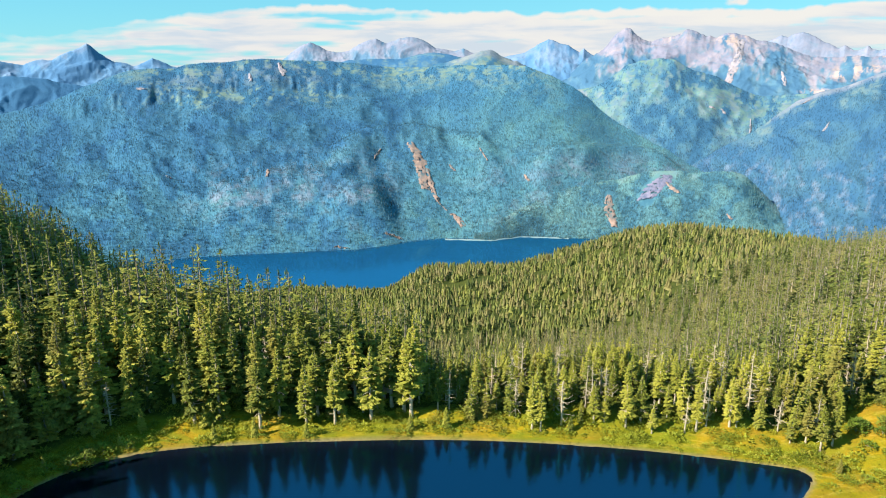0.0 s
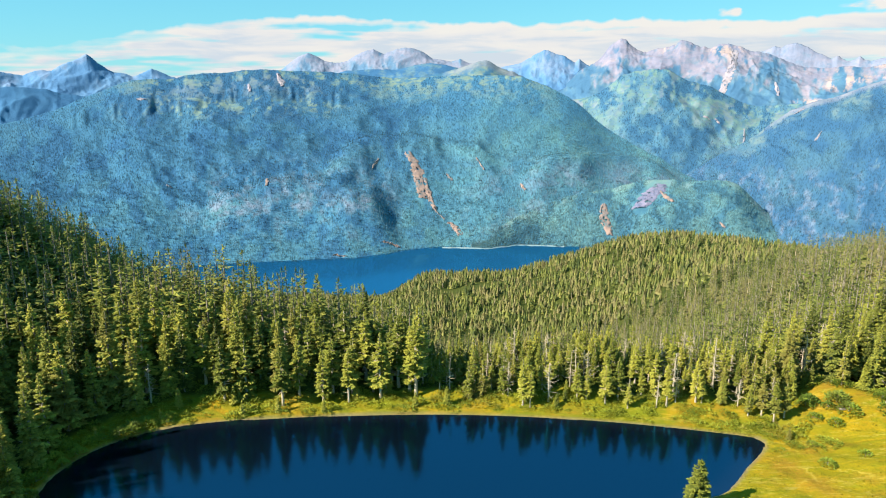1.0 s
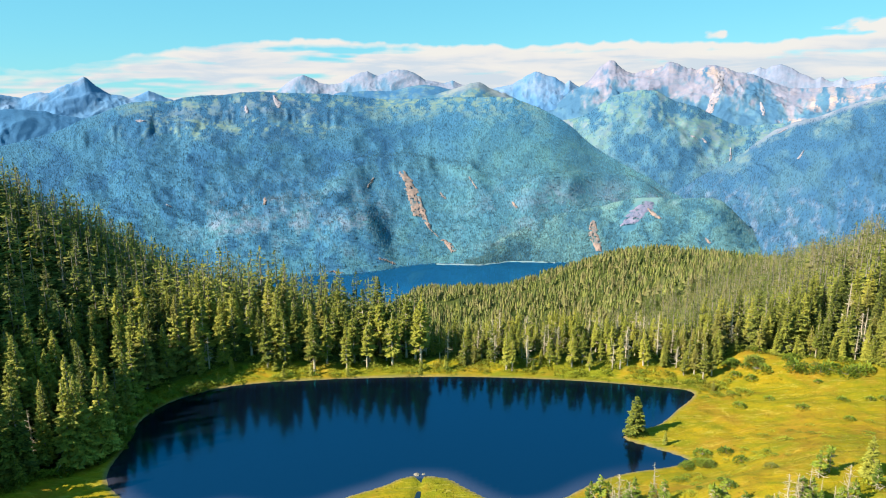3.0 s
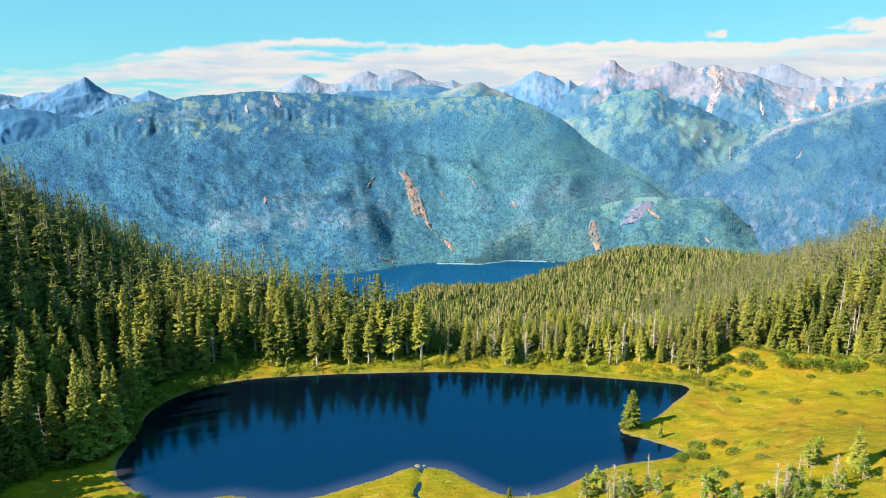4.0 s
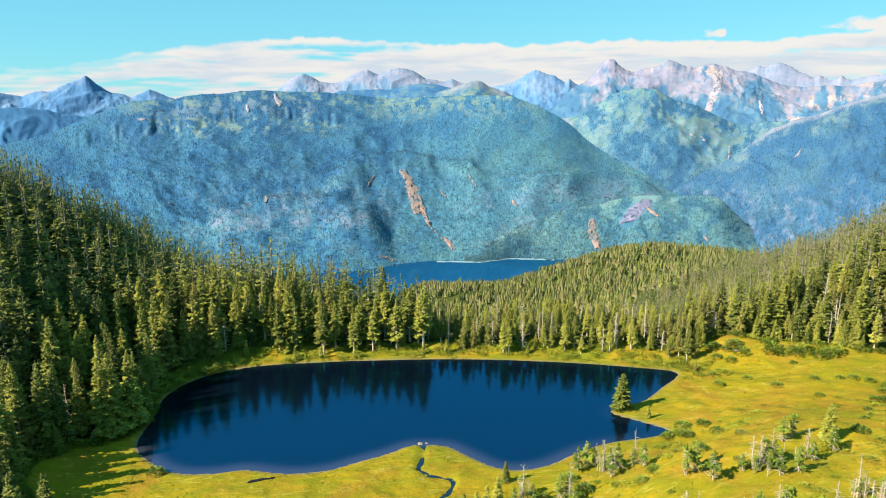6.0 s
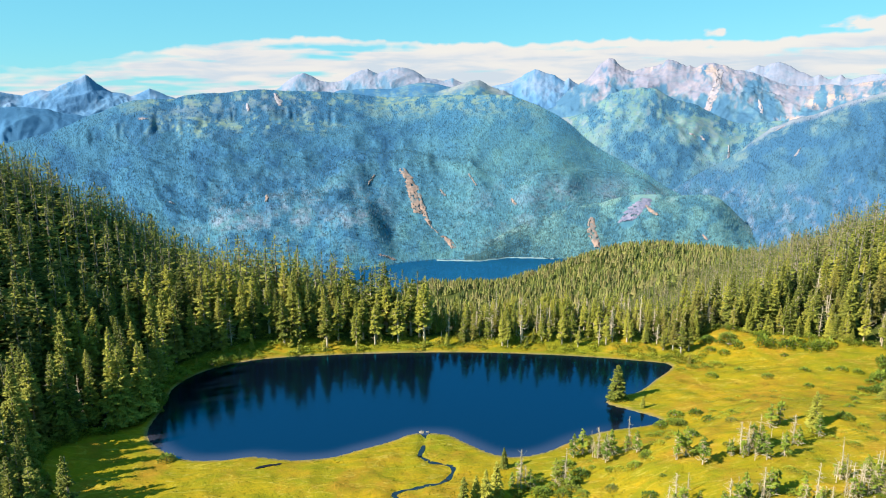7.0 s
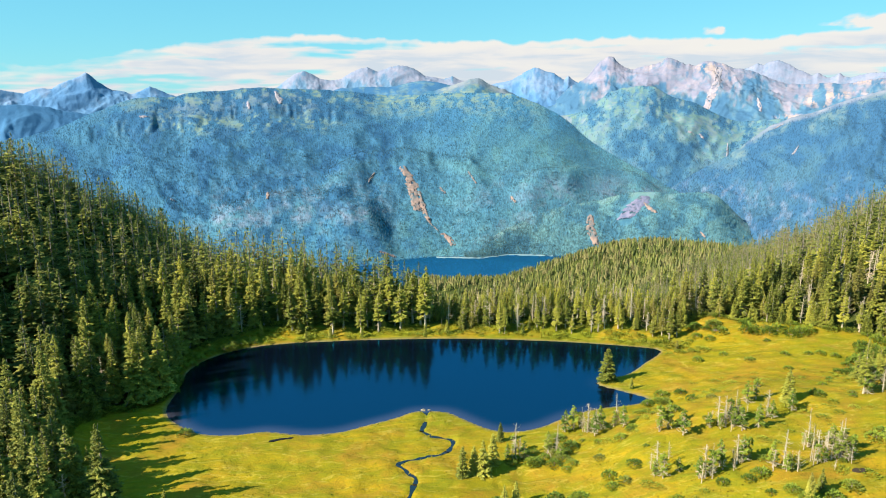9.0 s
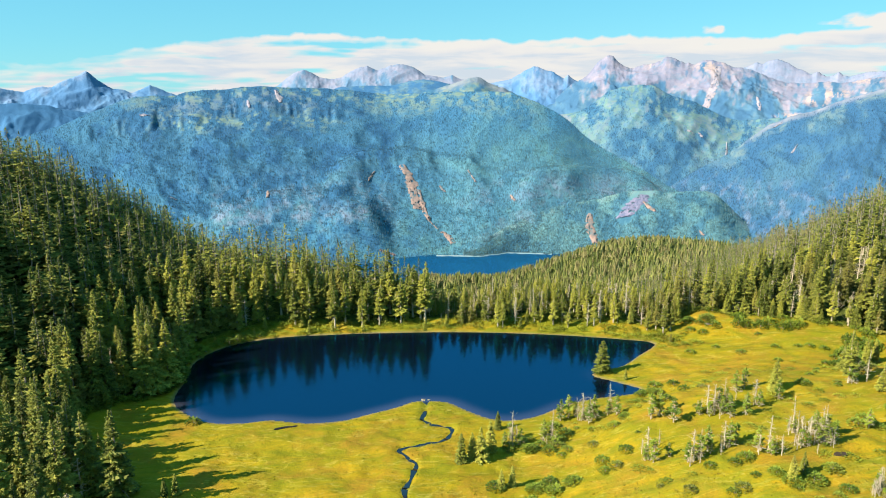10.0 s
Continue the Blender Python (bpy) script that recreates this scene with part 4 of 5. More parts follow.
far_woods("far_woods", MAIN, 120000, 8.5, FAR_TREES, 3, "spruce forest covering the mountainside, hazed blue-green", main_cover)
far_woods("foothill_woods", FOOT, 20000, 8, FAR_TREES_GREEN, 4, "spruce forest on the foothill, hazed blue-green", foot_cover)
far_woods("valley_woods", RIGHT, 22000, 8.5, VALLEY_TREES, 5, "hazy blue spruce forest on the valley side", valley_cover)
far_woods("heath_woods", GREEN, 18000, 10, VALLEY_TREES, 6, "scattered trees below the alpine meadows, hazed blue-green", green_cover)


# ---- clouds: a low bank behind the peaks ----
def build_clouds():
    """top: (bearing, height) of the upper edge of the bank; puffs: bearing, height, their half sizes and thickness."""
    top = np.array([(-39.8, 276), (-31.2, 250), (-26.0, 278), (-21.1, 332), (-19.2, 374), (-14.3, 410), (-8.0, 428), (-3.6, 404), (0.8, 375), (5.2, 382), (9.5, 388), (12.9, 393), (15.8, 371), (19.7, 383), (23.5, 387), (27.1, 395), (31.0, 394), (38.0, 360)])
    puffs = [(20.18, 415, 0.73, 27, 0.8), (30.24, 433, 1.56, 38, 1.0), (27.74, 430, 1.01, 19, 0.4)]
    b, h = np.meshgrid(np.linspace(-60, 60, 481), np.linspace(-100, 760, 120), indexing="ij")
    a = np.radians(b)
    x, y = LAST_EYE[0] + 4760 * np.sin(a), LAST_EYE[1] + 4760 * np.cos(a)
    lumps = 34 * fbm(b * 0.55, h * 0.002, 4, 0.6) + 22 * fbm(b * 0.18 + 5, h * 0.0, 2)
    below = np.interp(b, top[:, 0], top[:, 1]) + lumps - h
    amount = np.interp(b, [-40, -24, -19, -13, 0, 10, 30], [0.30, 0.34, 0.48, 0.70, 0.72, 0.78, 0.80])
    layers = 0.55 * fbm(b * 0.11 + 2, h * 0.017, 4, 0.55) + 0.30 * fbm(b * 0.4, h * 0.03, 3)
    density = soft(-10, 34, below) * (amount + layers * soft(10, 90, below) * 1.7)
    for pb, ph, wide, tall, thick in puffs:
        density = np.maximum(density, thick * np.exp(-((b - pb) / wide) ** 4 - ((h - ph) / tall) ** 2 + 1.5 * fbm(b * 1.2, h * 0.03, 3)))
    me = mesh_from("cloud_bank", np.stack([x, y, h], -1).reshape(-1, 3), grid_faces(481, 120), CLOUD, True)
    set_value(me, "bank", density.ravel())
    set_value(me, "crown", (soft(130, 10, below)).ravel())
    ob = new("cloud_bank", me)
    ob.visible_shadow = False
    tagged(ob, "thin white cloud bank low over the peaks", "cloud", kind="structure")


build_clouds()


# ---- conifers ----
def spray(base, tip, width, sag, rs):
    """One tuft of twigs: a small drooping roof of two triangles."""
    mid = base * 0.45 + tip * 0.55
    d = tip - base
    side = np.array([-d[1], d[0], 0.0])
    side /= np.linalg.norm(side) + 1e-6
    low = np.array([0, 0, -sag])
    j = rs.randn(2) * 0.15
    return np.array([base, mid + side * width * (1 + j[0]) + low, tip, mid - side * width * (1 + j[1]) + low])


SPRAY_FACES = np.array([(0, 1, 2), (0, 2, 3)])


def crown(rs, tall, reach, levels, per, tufts, bare, ragged, shape=0.8):
    """Whorls of drooping boughs, each a long frond with smaller side fronds."""
    vs = []
    lean = rs.randn(2) * 0.01 * tall
    for k in range(levels):
        f = min(0.99, (k + rs.rand() * 1.5) / levels)
        z = tall * (bare + (1 - bare) * f)
        long = reach * ((1 - f) ** shape * 0.92 + 0.05) * min(1, 0.6 + f * 3)
        long *= 0.8 + 0.4 * rs.rand()
        if rs.rand() < ragged:
            long *= 0.4 + 0.4 * rs.rand()
        turn = rs.rand() * 6.28
        for j in range(per):
            if rs.rand() < ragged * 0.6:
                continue
            a = turn + j * 6.28 / per + rs.randn() * 0.3
            out = np.array([math.cos(a), math.sin(a), 0])
            side = np.array([-out[1], out[0], 0])
            ln = long * (0.6 + 0.65 * rs.rand())
            drop = (0.42 - 0.62 * f) * ln + 0.1 * rs.randn() * ln
            root = np.array([lean[0] * f, lean[1] * f, z + (rs.rand() - 0.5) * 1.7 * tall * (1 - bare) / levels])

            def along(s):
                return root + out * ln * s + np.array([0, 0, -drop * s ** 1.6])
            w = (0.13 + 0.07 * rs.rand()) * ln + 0.07
            vs.append(spray(along(0.12), along(1.0), w, w * 0.7, rs))
            for i in range(tufts - 1):
                s0 = 0.3 + 0.6 * (i + rs.rand() * 0.6) / max(1, tufts - 1)
                hand = 1 if (i + j) % 2 else -1
                p0 = along(s0)
                l2 = ln * (1.08 - s0) * (0.40 + 0.4 * rs.rand()) + 0.22
                p1 = p0 + out * l2 * 0.62 + side * hand * l2 * (0.6 + 0.2 * rs.randn()) + np.array([0, 0, -l2 * (0.22 + 0.2 * rs.randn())])
                w2 = 0.33 * l2
                vs.append(spray(p0, p1, w2, w2 * 0.7, rs))
    top = np.array([lean[0], lean[1], tall])
    for j in range(3):
        a = j * 2.1
        vs.append(spray(top + np.array([0, 0, 0.4]), top + np.array([math.cos(a) * 0.25, math.sin(a) * 0.25, -1.0]), 0.15, 0.1, rs))
    m = len(vs)
    faces = (SPRAY_FACES[None] + (np.arange(m) * 4)[:, None, None]).reshape(-1, 3)
    return np.concatenate(vs), faces


def tube(points, radii, sides=6):
    """A tapered round stem along points."""
    points = np.asarray(points, float)
    n = len(points)
    ring = np.arange(sides) * 2 * math.pi / sides
    d = points[-1] - points[0]
    d /= np.linalg.norm(d) + 1e-9
    u = np.cross(d, (0.31, 0.95, 0.1))
    u /= np.linalg.norm(u)
    w = np.cross(d, u)
    v = np.concatenate([p + r * (np.cos(ring)[:, None] * u + np.sin(ring)[:, None] * w) for p, r in zip(points, radii)])
    f = []
    for k in range(n - 1):
        for i in range(sides):
            a, b = k * sides + i, k * sides + (i + 1) % sides
            f += [(a, b, b + sides), (a, b + sides, a + sides)]
    return v, np.array(f)


def stem(rs, tall, thick, limbs, limb_from, limb_to, limb_long, crook=0.012, broken=1.0):
    """A trunk with its bare limbs."""
    zs = np.linspace(-0.8, tall * broken, 8)
    wob = np.cumsum(rs.randn(8, 2) * crook * tall / 3, 0)
    wob[:3] *= 0.3
    pts = np.c_[wob[:, 0], wob[:, 1], zs]
    radii = thick * np.clip(1 - zs / tall, 0.04, 1) ** 0.8
    radii[0] *= 1.35
    vs, fs = [], []
    v, f = tube(pts, radii, 7)
    vs.append(v)
    fs.append(f)
    base = len(v)
    for _ in range(limbs):
        s = limb_from + (limb_to - limb_from) * rs.rand()
        z = tall * s
        x, y = np.interp(z, zs, pts[:, 0]), np.interp(z, zs, pts[:, 1])
        a = rs.rand() * 6.28
        ln = limb_long * (0.4 + 0.8 * rs.rand()) * (1.15 - s)
        out = np.array([math.cos(a), math.sin(a), 0])
        p = [np.array([x, y, z]), np.array([x, y, z]) + out * ln * 0.55 + np.array([0, 0, rs.randn() * 0.12 * ln - 0.05 * ln]),
             np.array([x, y, z]) + out * ln + np.array([0, 0, rs.randn() * 0.25 * ln])]
        v, f = tube(p, [thick * 0.34 * (1.15 - s) + 0.02, thick * 0.22 * (1.15 - s) + 0.02, 0.02], 4)
        vs.append(v)
        fs.append(f + base)
        base += len(v)
    return np.concatenate(vs), np.concatenate(fs)


def conifer(name, seed, tall, reach, levels, bare, ragged, label, needles, bark, category="conifer tree", limbs=9, shape=0.8, group="conifers round the tarn"):
    rs = np.random.RandomState(seed)
    root = new(name)
    tagged(root, label, category, group)
    tv, tf = stem(rs, tall, 0.017 * tall + 0.05, limbs, max(0.12, bare * 0.5), 0.9, reach * 0.9)
    part("trunk", mesh_from("trunk", tv, tf, bark, True), root)
    cv, cf = crown(rs, tall, reach, levels, 7, 8, bare, ragged, shape)
    part("crown", mesh_from("crown", cv, cf, needles), root)
    return root


def snag(name, seed, tall, label, broken=0.85):
    """A dead trunk with bare limbs, each a piece of its own."""
    rs = np.random.RandomState(seed)
    root = new(name)
    tagged(root, label, "dead tree", "bleached dead trees")
    thick = 0.015 * tall + 0.03
    tv, tf = stem(rs, tall, thick, 40, 0.18, broken * 0.98, tall * 0.12, 0.02, broken)
    part("trunk", mesh_from("trunk", tv, tf, SNAG, True), root)
    for k in range(15):
        z = tall * (0.14 + (broken - 0.18) * (k + rs.rand()) / 15)
        a, ln = rs.rand() * 6.28, tall * (0.12 + 0.12 * rs.rand()) * (1.2 - z / tall)
        out = np.array([math.cos(a), math.sin(a), 0])
        p = np.array([0, 0, z])
        pts = [p, p + out * ln * 0.5 + np.array([0, 0, 0.1 * ln * rs.randn()]), p + out * ln + np.array([0, 0, ln * (0.15 + 0.3 * rs.randn())])]
        lv, lf = tube(pts, [0.065, 0.045, 0.018], 5)
        part("limb", mesh_from("limb", lv, lf, SNAG, True), root)
    return root


def bush_corners(rs, n, wide, tall, leaf=0.28):
    vs = []
    for _ in range(n):
        a, q = rs.rand() * 6.28, rs.rand() ** 0.6
        z = tall * (1 - q * q) * (0.35 + 0.65 * rs.rand())
        p = np.array([math.cos(a) * q * wide, math.sin(a) * q * wide, z])
        out = np.array([math.cos(a), math.sin(a), 0.35 + 0.4 * rs.randn()])
        ln = leaf * wide * (0.6 + 0.8 * rs.rand())
        vs.append(spray(p, p + out * ln, ln * 0.42, ln * 0.2, rs))
    return np.concatenate(vs), (SPRAY_FACES[None] + (np.arange(n) * 4)[:, None, None]).reshape(-1, 3)


def bush_mesh(rs, n, wide, tall, material):
    return mesh_from("foliage", *bush_corners(rs, n, wide, tall, 0.2), material)


def bush(name, seed, wide, tall, label):
    rs = np.random.RandomState(seed)
    root = new(name)
    tagged(root, label, "shrub", "shrubs in the meadow")
    sv, sf = stem(rs, tall * 0.7, 0.09, 3, 0.1, 0.8, wide * 0.8)
    part("stem", mesh_from("stem", sv, sf, BARK, True), root)
    part("foliage", bush_mesh(rs, 300, wide, tall, SHRUB_LEAVES), root)
    return root


TALL = "tall dark green mountain hemlock in dense forest"
PALE = "slender yellow-green conifer with a bare pale trunk"
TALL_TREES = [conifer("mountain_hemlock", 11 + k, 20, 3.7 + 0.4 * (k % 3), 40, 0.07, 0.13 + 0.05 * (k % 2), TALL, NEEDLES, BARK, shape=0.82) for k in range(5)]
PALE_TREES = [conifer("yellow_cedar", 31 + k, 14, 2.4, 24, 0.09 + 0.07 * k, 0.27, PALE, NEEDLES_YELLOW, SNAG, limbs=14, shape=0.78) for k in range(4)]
SMALL_TREES = [conifer("young_spruce", 51 + k, 8, 2.1, 24, 0.02, 0.12, "small bushy green conifer in the open meadow", NEEDLES_YELLOW, BARK, group="young conifers") for k in range(3)]
SNAGS = [snag("dead_snag", 71 + k, 13, "bleached grey dead tree with bare broken limbs", 0.72 + 0.12 * (k % 3)) for k in range(4)]
SCRUBS = [conifer("scraggly_pine", 91 + k, 6, 1.9, 9, 0.25, 0.5, "wind-worn scraggly pine with a pale crooked trunk", SHRUB_LEAVES, SNAG, limbs=64, shape=0.45, group="scraggly meadow pines") for k in range(3)]
BUSHES = [bush("low_shrub", 111 + k, 1.5, 1.1, "low rounded green shrub in the meadow") for k in range(3)]
USED = set()


def place(models, k, x, y, size, tall=1.0, spin=0.0, sink=0.0):
    """Stands a copy of one of the models on the ground; the first use takes the model itself."""
    ob = models[k % len(models)]
    z = float(height(np.array([x]), np.array([y]))[0]) - sink
    m = Matrix.LocRotScale((x, y, z), Euler((0, 0, spin)), (size, size, size * tall))
    if ob not in USED:
        USED.add(ob)
        ob.matrix_basis = m
        return ob
    made = copy_thing(ob, m)
    made.scale = (size, size, size * tall)
    return made


def stand(xmin, xmax, ymin, ymax, gap, seed):
    """Places for trees in closed forest, no two nearer than the gap."""
    rs = np.random.RandomState(seed)
    nx, ny = int((xmax - xmin) / gap), int((ymax - ymin) / gap)
    gx, gy = np.meshgrid(np.arange(nx), np.arange(ny), indexing="ij")
    x = xmin + (gx + 0.5 + (gy % 2) * 0.5 + (rs.rand(nx, ny) - 0.5) * 0.75) * gap
    y = ymin + (gy + 0.5 + (rs.rand(nx, ny) - 0.5) * 0.75) * gap
    x, y = x.ravel(), y.ravel()
    keep = rs.rand(len(x)) < forest(x, y, shore_distance(x, y)) * 0.95
    return x[keep], y[keep], rs


# forest about the tarn: the nearest trees one by one, the rest as one stand
fx, fy, frs = stand(-330, 330, 84, 400, 4.9, 201)
seen_at = np.degrees(np.arctan2(fx, fy + 34))
# Trees past the left edge of view stay in, unseen, to cast shade.
look_in = (seen_at < 36) & (seen_at > np.where(fy < 190, -64, -50)) & ((fy < 300) | (fx < -20))
fx, fy = fx[look_in], fy[look_in]
bx, by, _ = stand(-20, 84, 203, 246, 3.4, 205)
band = (fx > -20) & (fx < 84) & (fy > 203) & (fy < 246)
fx, fy = np.concatenate([fx[~band], bx]), np.concatenate([fy[~band], by])

inner = shore_distance(fx, fy)
order = np.argsort(inner + 60 * (fy > 262) - 45 * (fy < 138) + 90 * (fx < -118) - 70 * ((fx > 88) & (fy < 248)) + 300 * (np.degrees(np.arctan2(fx, fy + 34)) < -36))
NEAREST = order[:540]
for n_tree, i in enumerate(NEAREST):
    x, y, q = fx[i], fy[i], frs.rand()
    spin, size = frs.rand() * 6.28, 0.62 + 0.62 * frs.rand()
    # Lighter cedars grow commoner towards the far shore, in place of sunlit crowns.
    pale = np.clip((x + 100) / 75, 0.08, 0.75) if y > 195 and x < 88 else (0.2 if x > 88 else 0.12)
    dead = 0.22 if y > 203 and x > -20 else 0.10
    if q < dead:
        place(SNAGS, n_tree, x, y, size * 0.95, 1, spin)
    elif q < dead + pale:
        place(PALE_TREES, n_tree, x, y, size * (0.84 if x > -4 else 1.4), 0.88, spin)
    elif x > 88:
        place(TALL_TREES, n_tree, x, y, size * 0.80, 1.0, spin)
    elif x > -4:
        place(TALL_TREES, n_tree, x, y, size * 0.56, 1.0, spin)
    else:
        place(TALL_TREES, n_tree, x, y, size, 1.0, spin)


def light_tree(seed, levels, per, bare, ragged, reach, shape=0.8, tufts=2):
    rs = np.random.RandomState(seed)
    v, f = crown(rs, 1.0 * 18, reach, levels, per, tufts, bare, ragged, shape)
    return v / 18, f


def light_trunk(seed):
    rs = np.random.RandomState(seed)
    v, f = tube([(0, 0, -0.05), (rs.randn() * 0.006, rs.randn() * 0.006, 0.5), (0, 0, 0.97)], [0.016, 0.011, 0.003], 5)
    return v, f


def woods(name, x, y, tall, spin, wide, crowns, needles, bark, seed, label, trunks=True, sink=0.3):
    rs = np.random.RandomState(seed)
    z = height(x, y) - sink
    n = len(x)
    pick = rs.randint(0, len(crowns), n)
    vs, fs = scatter(crowns, x, y, z, spin, tall * wide, tall, pick)
    root = new(name)
    tagged(root, label, "forest", kind="stuff")
    crowns_mesh = mesh_from("crowns", vs, fs, needles)
    own = rs.rand(n)
    set_value(crowns_mesh, "tone", np.concatenate([np.repeat(own[pick == k], len(crowns[k][0])) for k in range(len(crowns))]))
    tagged(part("crowns", crowns_mesh, root), kind="stuff")
    if trunks:
        vs, fs = scatter([light_trunk(seed + k) for k in range(3)], x, y, z, spin, tall, tall, rs.randint(0, 3, n))
        tagged(part("trunks", mesh_from("trunks", vs, fs, bark, True), root), kind="stuff")
    return root


MID_CROWNS = [light_tree(321 + k, 14, 5, 0.05, 0.16, 3.8, 0.8) for k in range(5)]
FULL_CROWNS = [light_tree(301 + k, 22, 6, 0.05, 0.12, 3.8, 0.78, 3) for k in range(6)]
rest = np.setdiff1d(np.arange(len(fx)), NEAREST)
rest = rest[frs.rand(len(rest)) < np.where(fx[rest] < -95, 0.74, 0.75)]
rx, ry = fx[rest], fy[rest]
rt = np.where(rx > 88, 15.5, np.where(rx > -4, 11.5, 20.0)) * (0.62 + 0.62 * frs.rand(len(rx)))
far_off = (np.hypot(rx, ry + 34) > 285) | (np.degrees(np.arctan2(rx, ry + 34)) < -36)
for part_of, crowns in ((~far_off, FULL_CROWNS), (far_off, MID_CROWNS)):
    n_part = int(part_of.sum())
    woods("hemlock_forest", rx[part_of], ry[part_of], rt[part_of], frs.rand(n_part) * 6.28, np.where(rx[part_of] < -60, 1.12, 0.95) + 0.3 * frs.rand(n_part), crowns, NEEDLES_JOINED, BARK, 401,
          "dense hemlock forest on the slopes about the tarn, toned darker for shade")

# woods running down the right-hand ridge
gx, gy, grs = stand(-70, 480, 285, 640, 7.9, 211)
in_view = np.abs(np.degrees(np.arctan2(gx, gy + 34))) < 36
gx, gy = gx[in_view], gy[in_view]
woods("ridge_forest", gx, gy, np.where(gx < 70, 12, 18) * (0.55 + 0.7 * grs.rand(len(gx))), grs.rand(len(gx)) * 6.28, 1 + 0.3 * grs.rand(len(gx)), MID_CROWNS, HILL_NEEDLES, BARK, 402,
      "olive green conifer forest with grey dead trunks on the ridge")

# the lower hill between the tarn and the fjord
hrs = np.random.RandomState(221)
hx, hy = -320 + 1180 * hrs.rand(30000), 470 + 1000 * hrs.rand(30000)
in_view = (np.abs(np.degrees(np.arctan2(hx, hy + 34))) < 34) & (height(hx, hy) > SEA + 3) & (hy > 640) | ((hx < 60) & (hy > 470) & (height(hx, hy) > SEA + 3))
in_view &= fbm(hx * 0.02, hy * 0.02, 4) > -0.22 - 0.2 * hrs.rand(len(hx))
hx, hy = hx[in_view], hy[in_view]


def tiered(seed):
    """A conifer seen from a kilometre off: ragged open tiers on one axis."""
    rs = np.random.RandomState(seed)
    v, f = [], []
    for k in range(4):
        z0, r = 0.02 + 0.21 * k, 0.20 * (1 - 0.2 * k)
        top = len(v)
        v.append((rs.randn() * 0.01, rs.randn() * 0.01, min(1.0, z0 + 0.42)))
        for i in range(5):
            a = i * 1.257 + k * 0.5
            q = r * (0.65 + 0.7 * rs.rand())
            v.append((math.cos(a) * q, math.sin(a) * q, z0 + 0.12 * rs.rand()))
        f += [(top + 1 + i, top + 1 + (i + 1) % 5, top) for i in range(5)]
    return np.array(v), np.array(f)


HILL_CROWNS = [tiered(341 + k) for k in range(6)]
woods("hill_forest", hx, hy, 10.5 * (0.4 + 1.0 * hrs.rand(len(hx)) ** 1.3), hrs.rand(len(hx)) * 6.28, 0.8 + 0.5 * hrs.rand(len(hx)), HILL_CROWNS, HILL_NEEDLES, SNAG, 403,
      "olive green conifers covering the low hill above the fjord", trunks=False)


def bleached_trunks(count, seed):
    """Standing dead wood among the living trees of the hill and the ridge."""
    rs = np.random.RandomState(seed)
    x, y = np.concatenate([gx, hx]), np.concatenate([gy, hy])
    pick = rs.permutation(len(x))[:count]
    x, y = x[pick] + 2.5 * rs.randn(count), y[pick] - 2.0
    tall = np.where(y < 640, 13, 9.5) * (0.6 + 0.5 * rs.rand(count))
    vs, fs = scatter([light_trunk(seed + k) for k in range(3)], x, y, height(x, y), rs.rand(count) * 6.28, tall * 1.7, tall, rs.randint(0, 3, count))
    tagged(new("bleached_trunks", mesh_from("bleached_trunks", vs, fs, SNAG, True)), "bleached dead trunks standing in the hill forest", "dead trees", kind="stuff")


bleached_trunks(1500, 421)


# ---- in the meadow and along the shore ----
mrs = np.random.RandomState(501)


def turn():
    return mrs.rand() * 6.28


place(SMALL_TREES, 0, 49.6, 175.6, 1.7, 0.76, 0.4)
for k, (x, y) in enumerate([(47.9, 175.2), (48.6, 174.2), (50.6, 174.6), (51.6, 175.4)]):
    place(BUSHES, k, x, y, 0.8 + 0.2 * mrs.rand(), 1.1, turn())
place(TALL_TREES, 2, -71.7, 105.0, 1.12, 0.93, 0.9)
place(TALL_TREES, 3, -84.5, 108.0, 0.95, 1.0, 2.0)
for k, (x, y) in enumerate([(36.6, 140.3), (37.8, 137.7), (43.3, 138.7), (44.8, 109.4), (62.9, 123.4), (64.5, 123.5), (66.8, 123.9), (52.3, 102.3), (60.0, 105.6),
                            (67.4, 101.3), (76.7, 110.0), (75.4, 103.8), (76.8, 102.8), (80.2, 104.9), (79.9, 103.0), (81.1, 85.1), (82.5, 85.3), (16.7, 129.8),
                            (26.4, 128.2), (75.6, 126.2)]):
    place(SNAGS, k, x, y, 0.6 + 0.25 * mrs.rand(), 1, turn())
    for j in range(4):
        place(SNAGS, k + j + 1, x + 1.7 * mrs.randn(), y + 1.5 * mrs.randn(), 0.22 + 0.3 * mrs.rand(), 1, turn())
    place(SCRUBS, k + 1, x + 1.6 * mrs.randn(), y + 1.6 * mrs.randn(), 0.4 + 0.3 * mrs.rand(), 1, turn())
    place(SCRUBS, k, x + 1.2 * mrs.randn(), y + 1.2 * mrs.randn(), 0.6 + 0.4 * mrs.rand(), 1, turn())
for k, (x, y) in enumerate([(30.8, 141.7), (33.2, 142.7), (34.9, 143.2), (39.1, 138.2), (44.2, 135.1), (49.8, 124.9), (52.1, 125.7), (54.2, 121.3), (45.1, 106.2),
                            (66.7, 119.3), (73.2, 132.3), (75.9, 133.5), (70.5, 119.8), (82.2, 128.5), (53.5, 102.6), (56.2, 105.0), (61.4, 106.0), (63.2, 107.4),
                            (65.5, 101.7), (80.4, 107.6), (82.2, 106.3), (92.9, 109.0), (102.9, 133.2), (109.1, 141.5), (24.4, 128.8), (18.7, 128.3)]):
    place(SCRUBS, k, x, y, 0.75 + 0.4 * mrs.rand(), 1, turn())
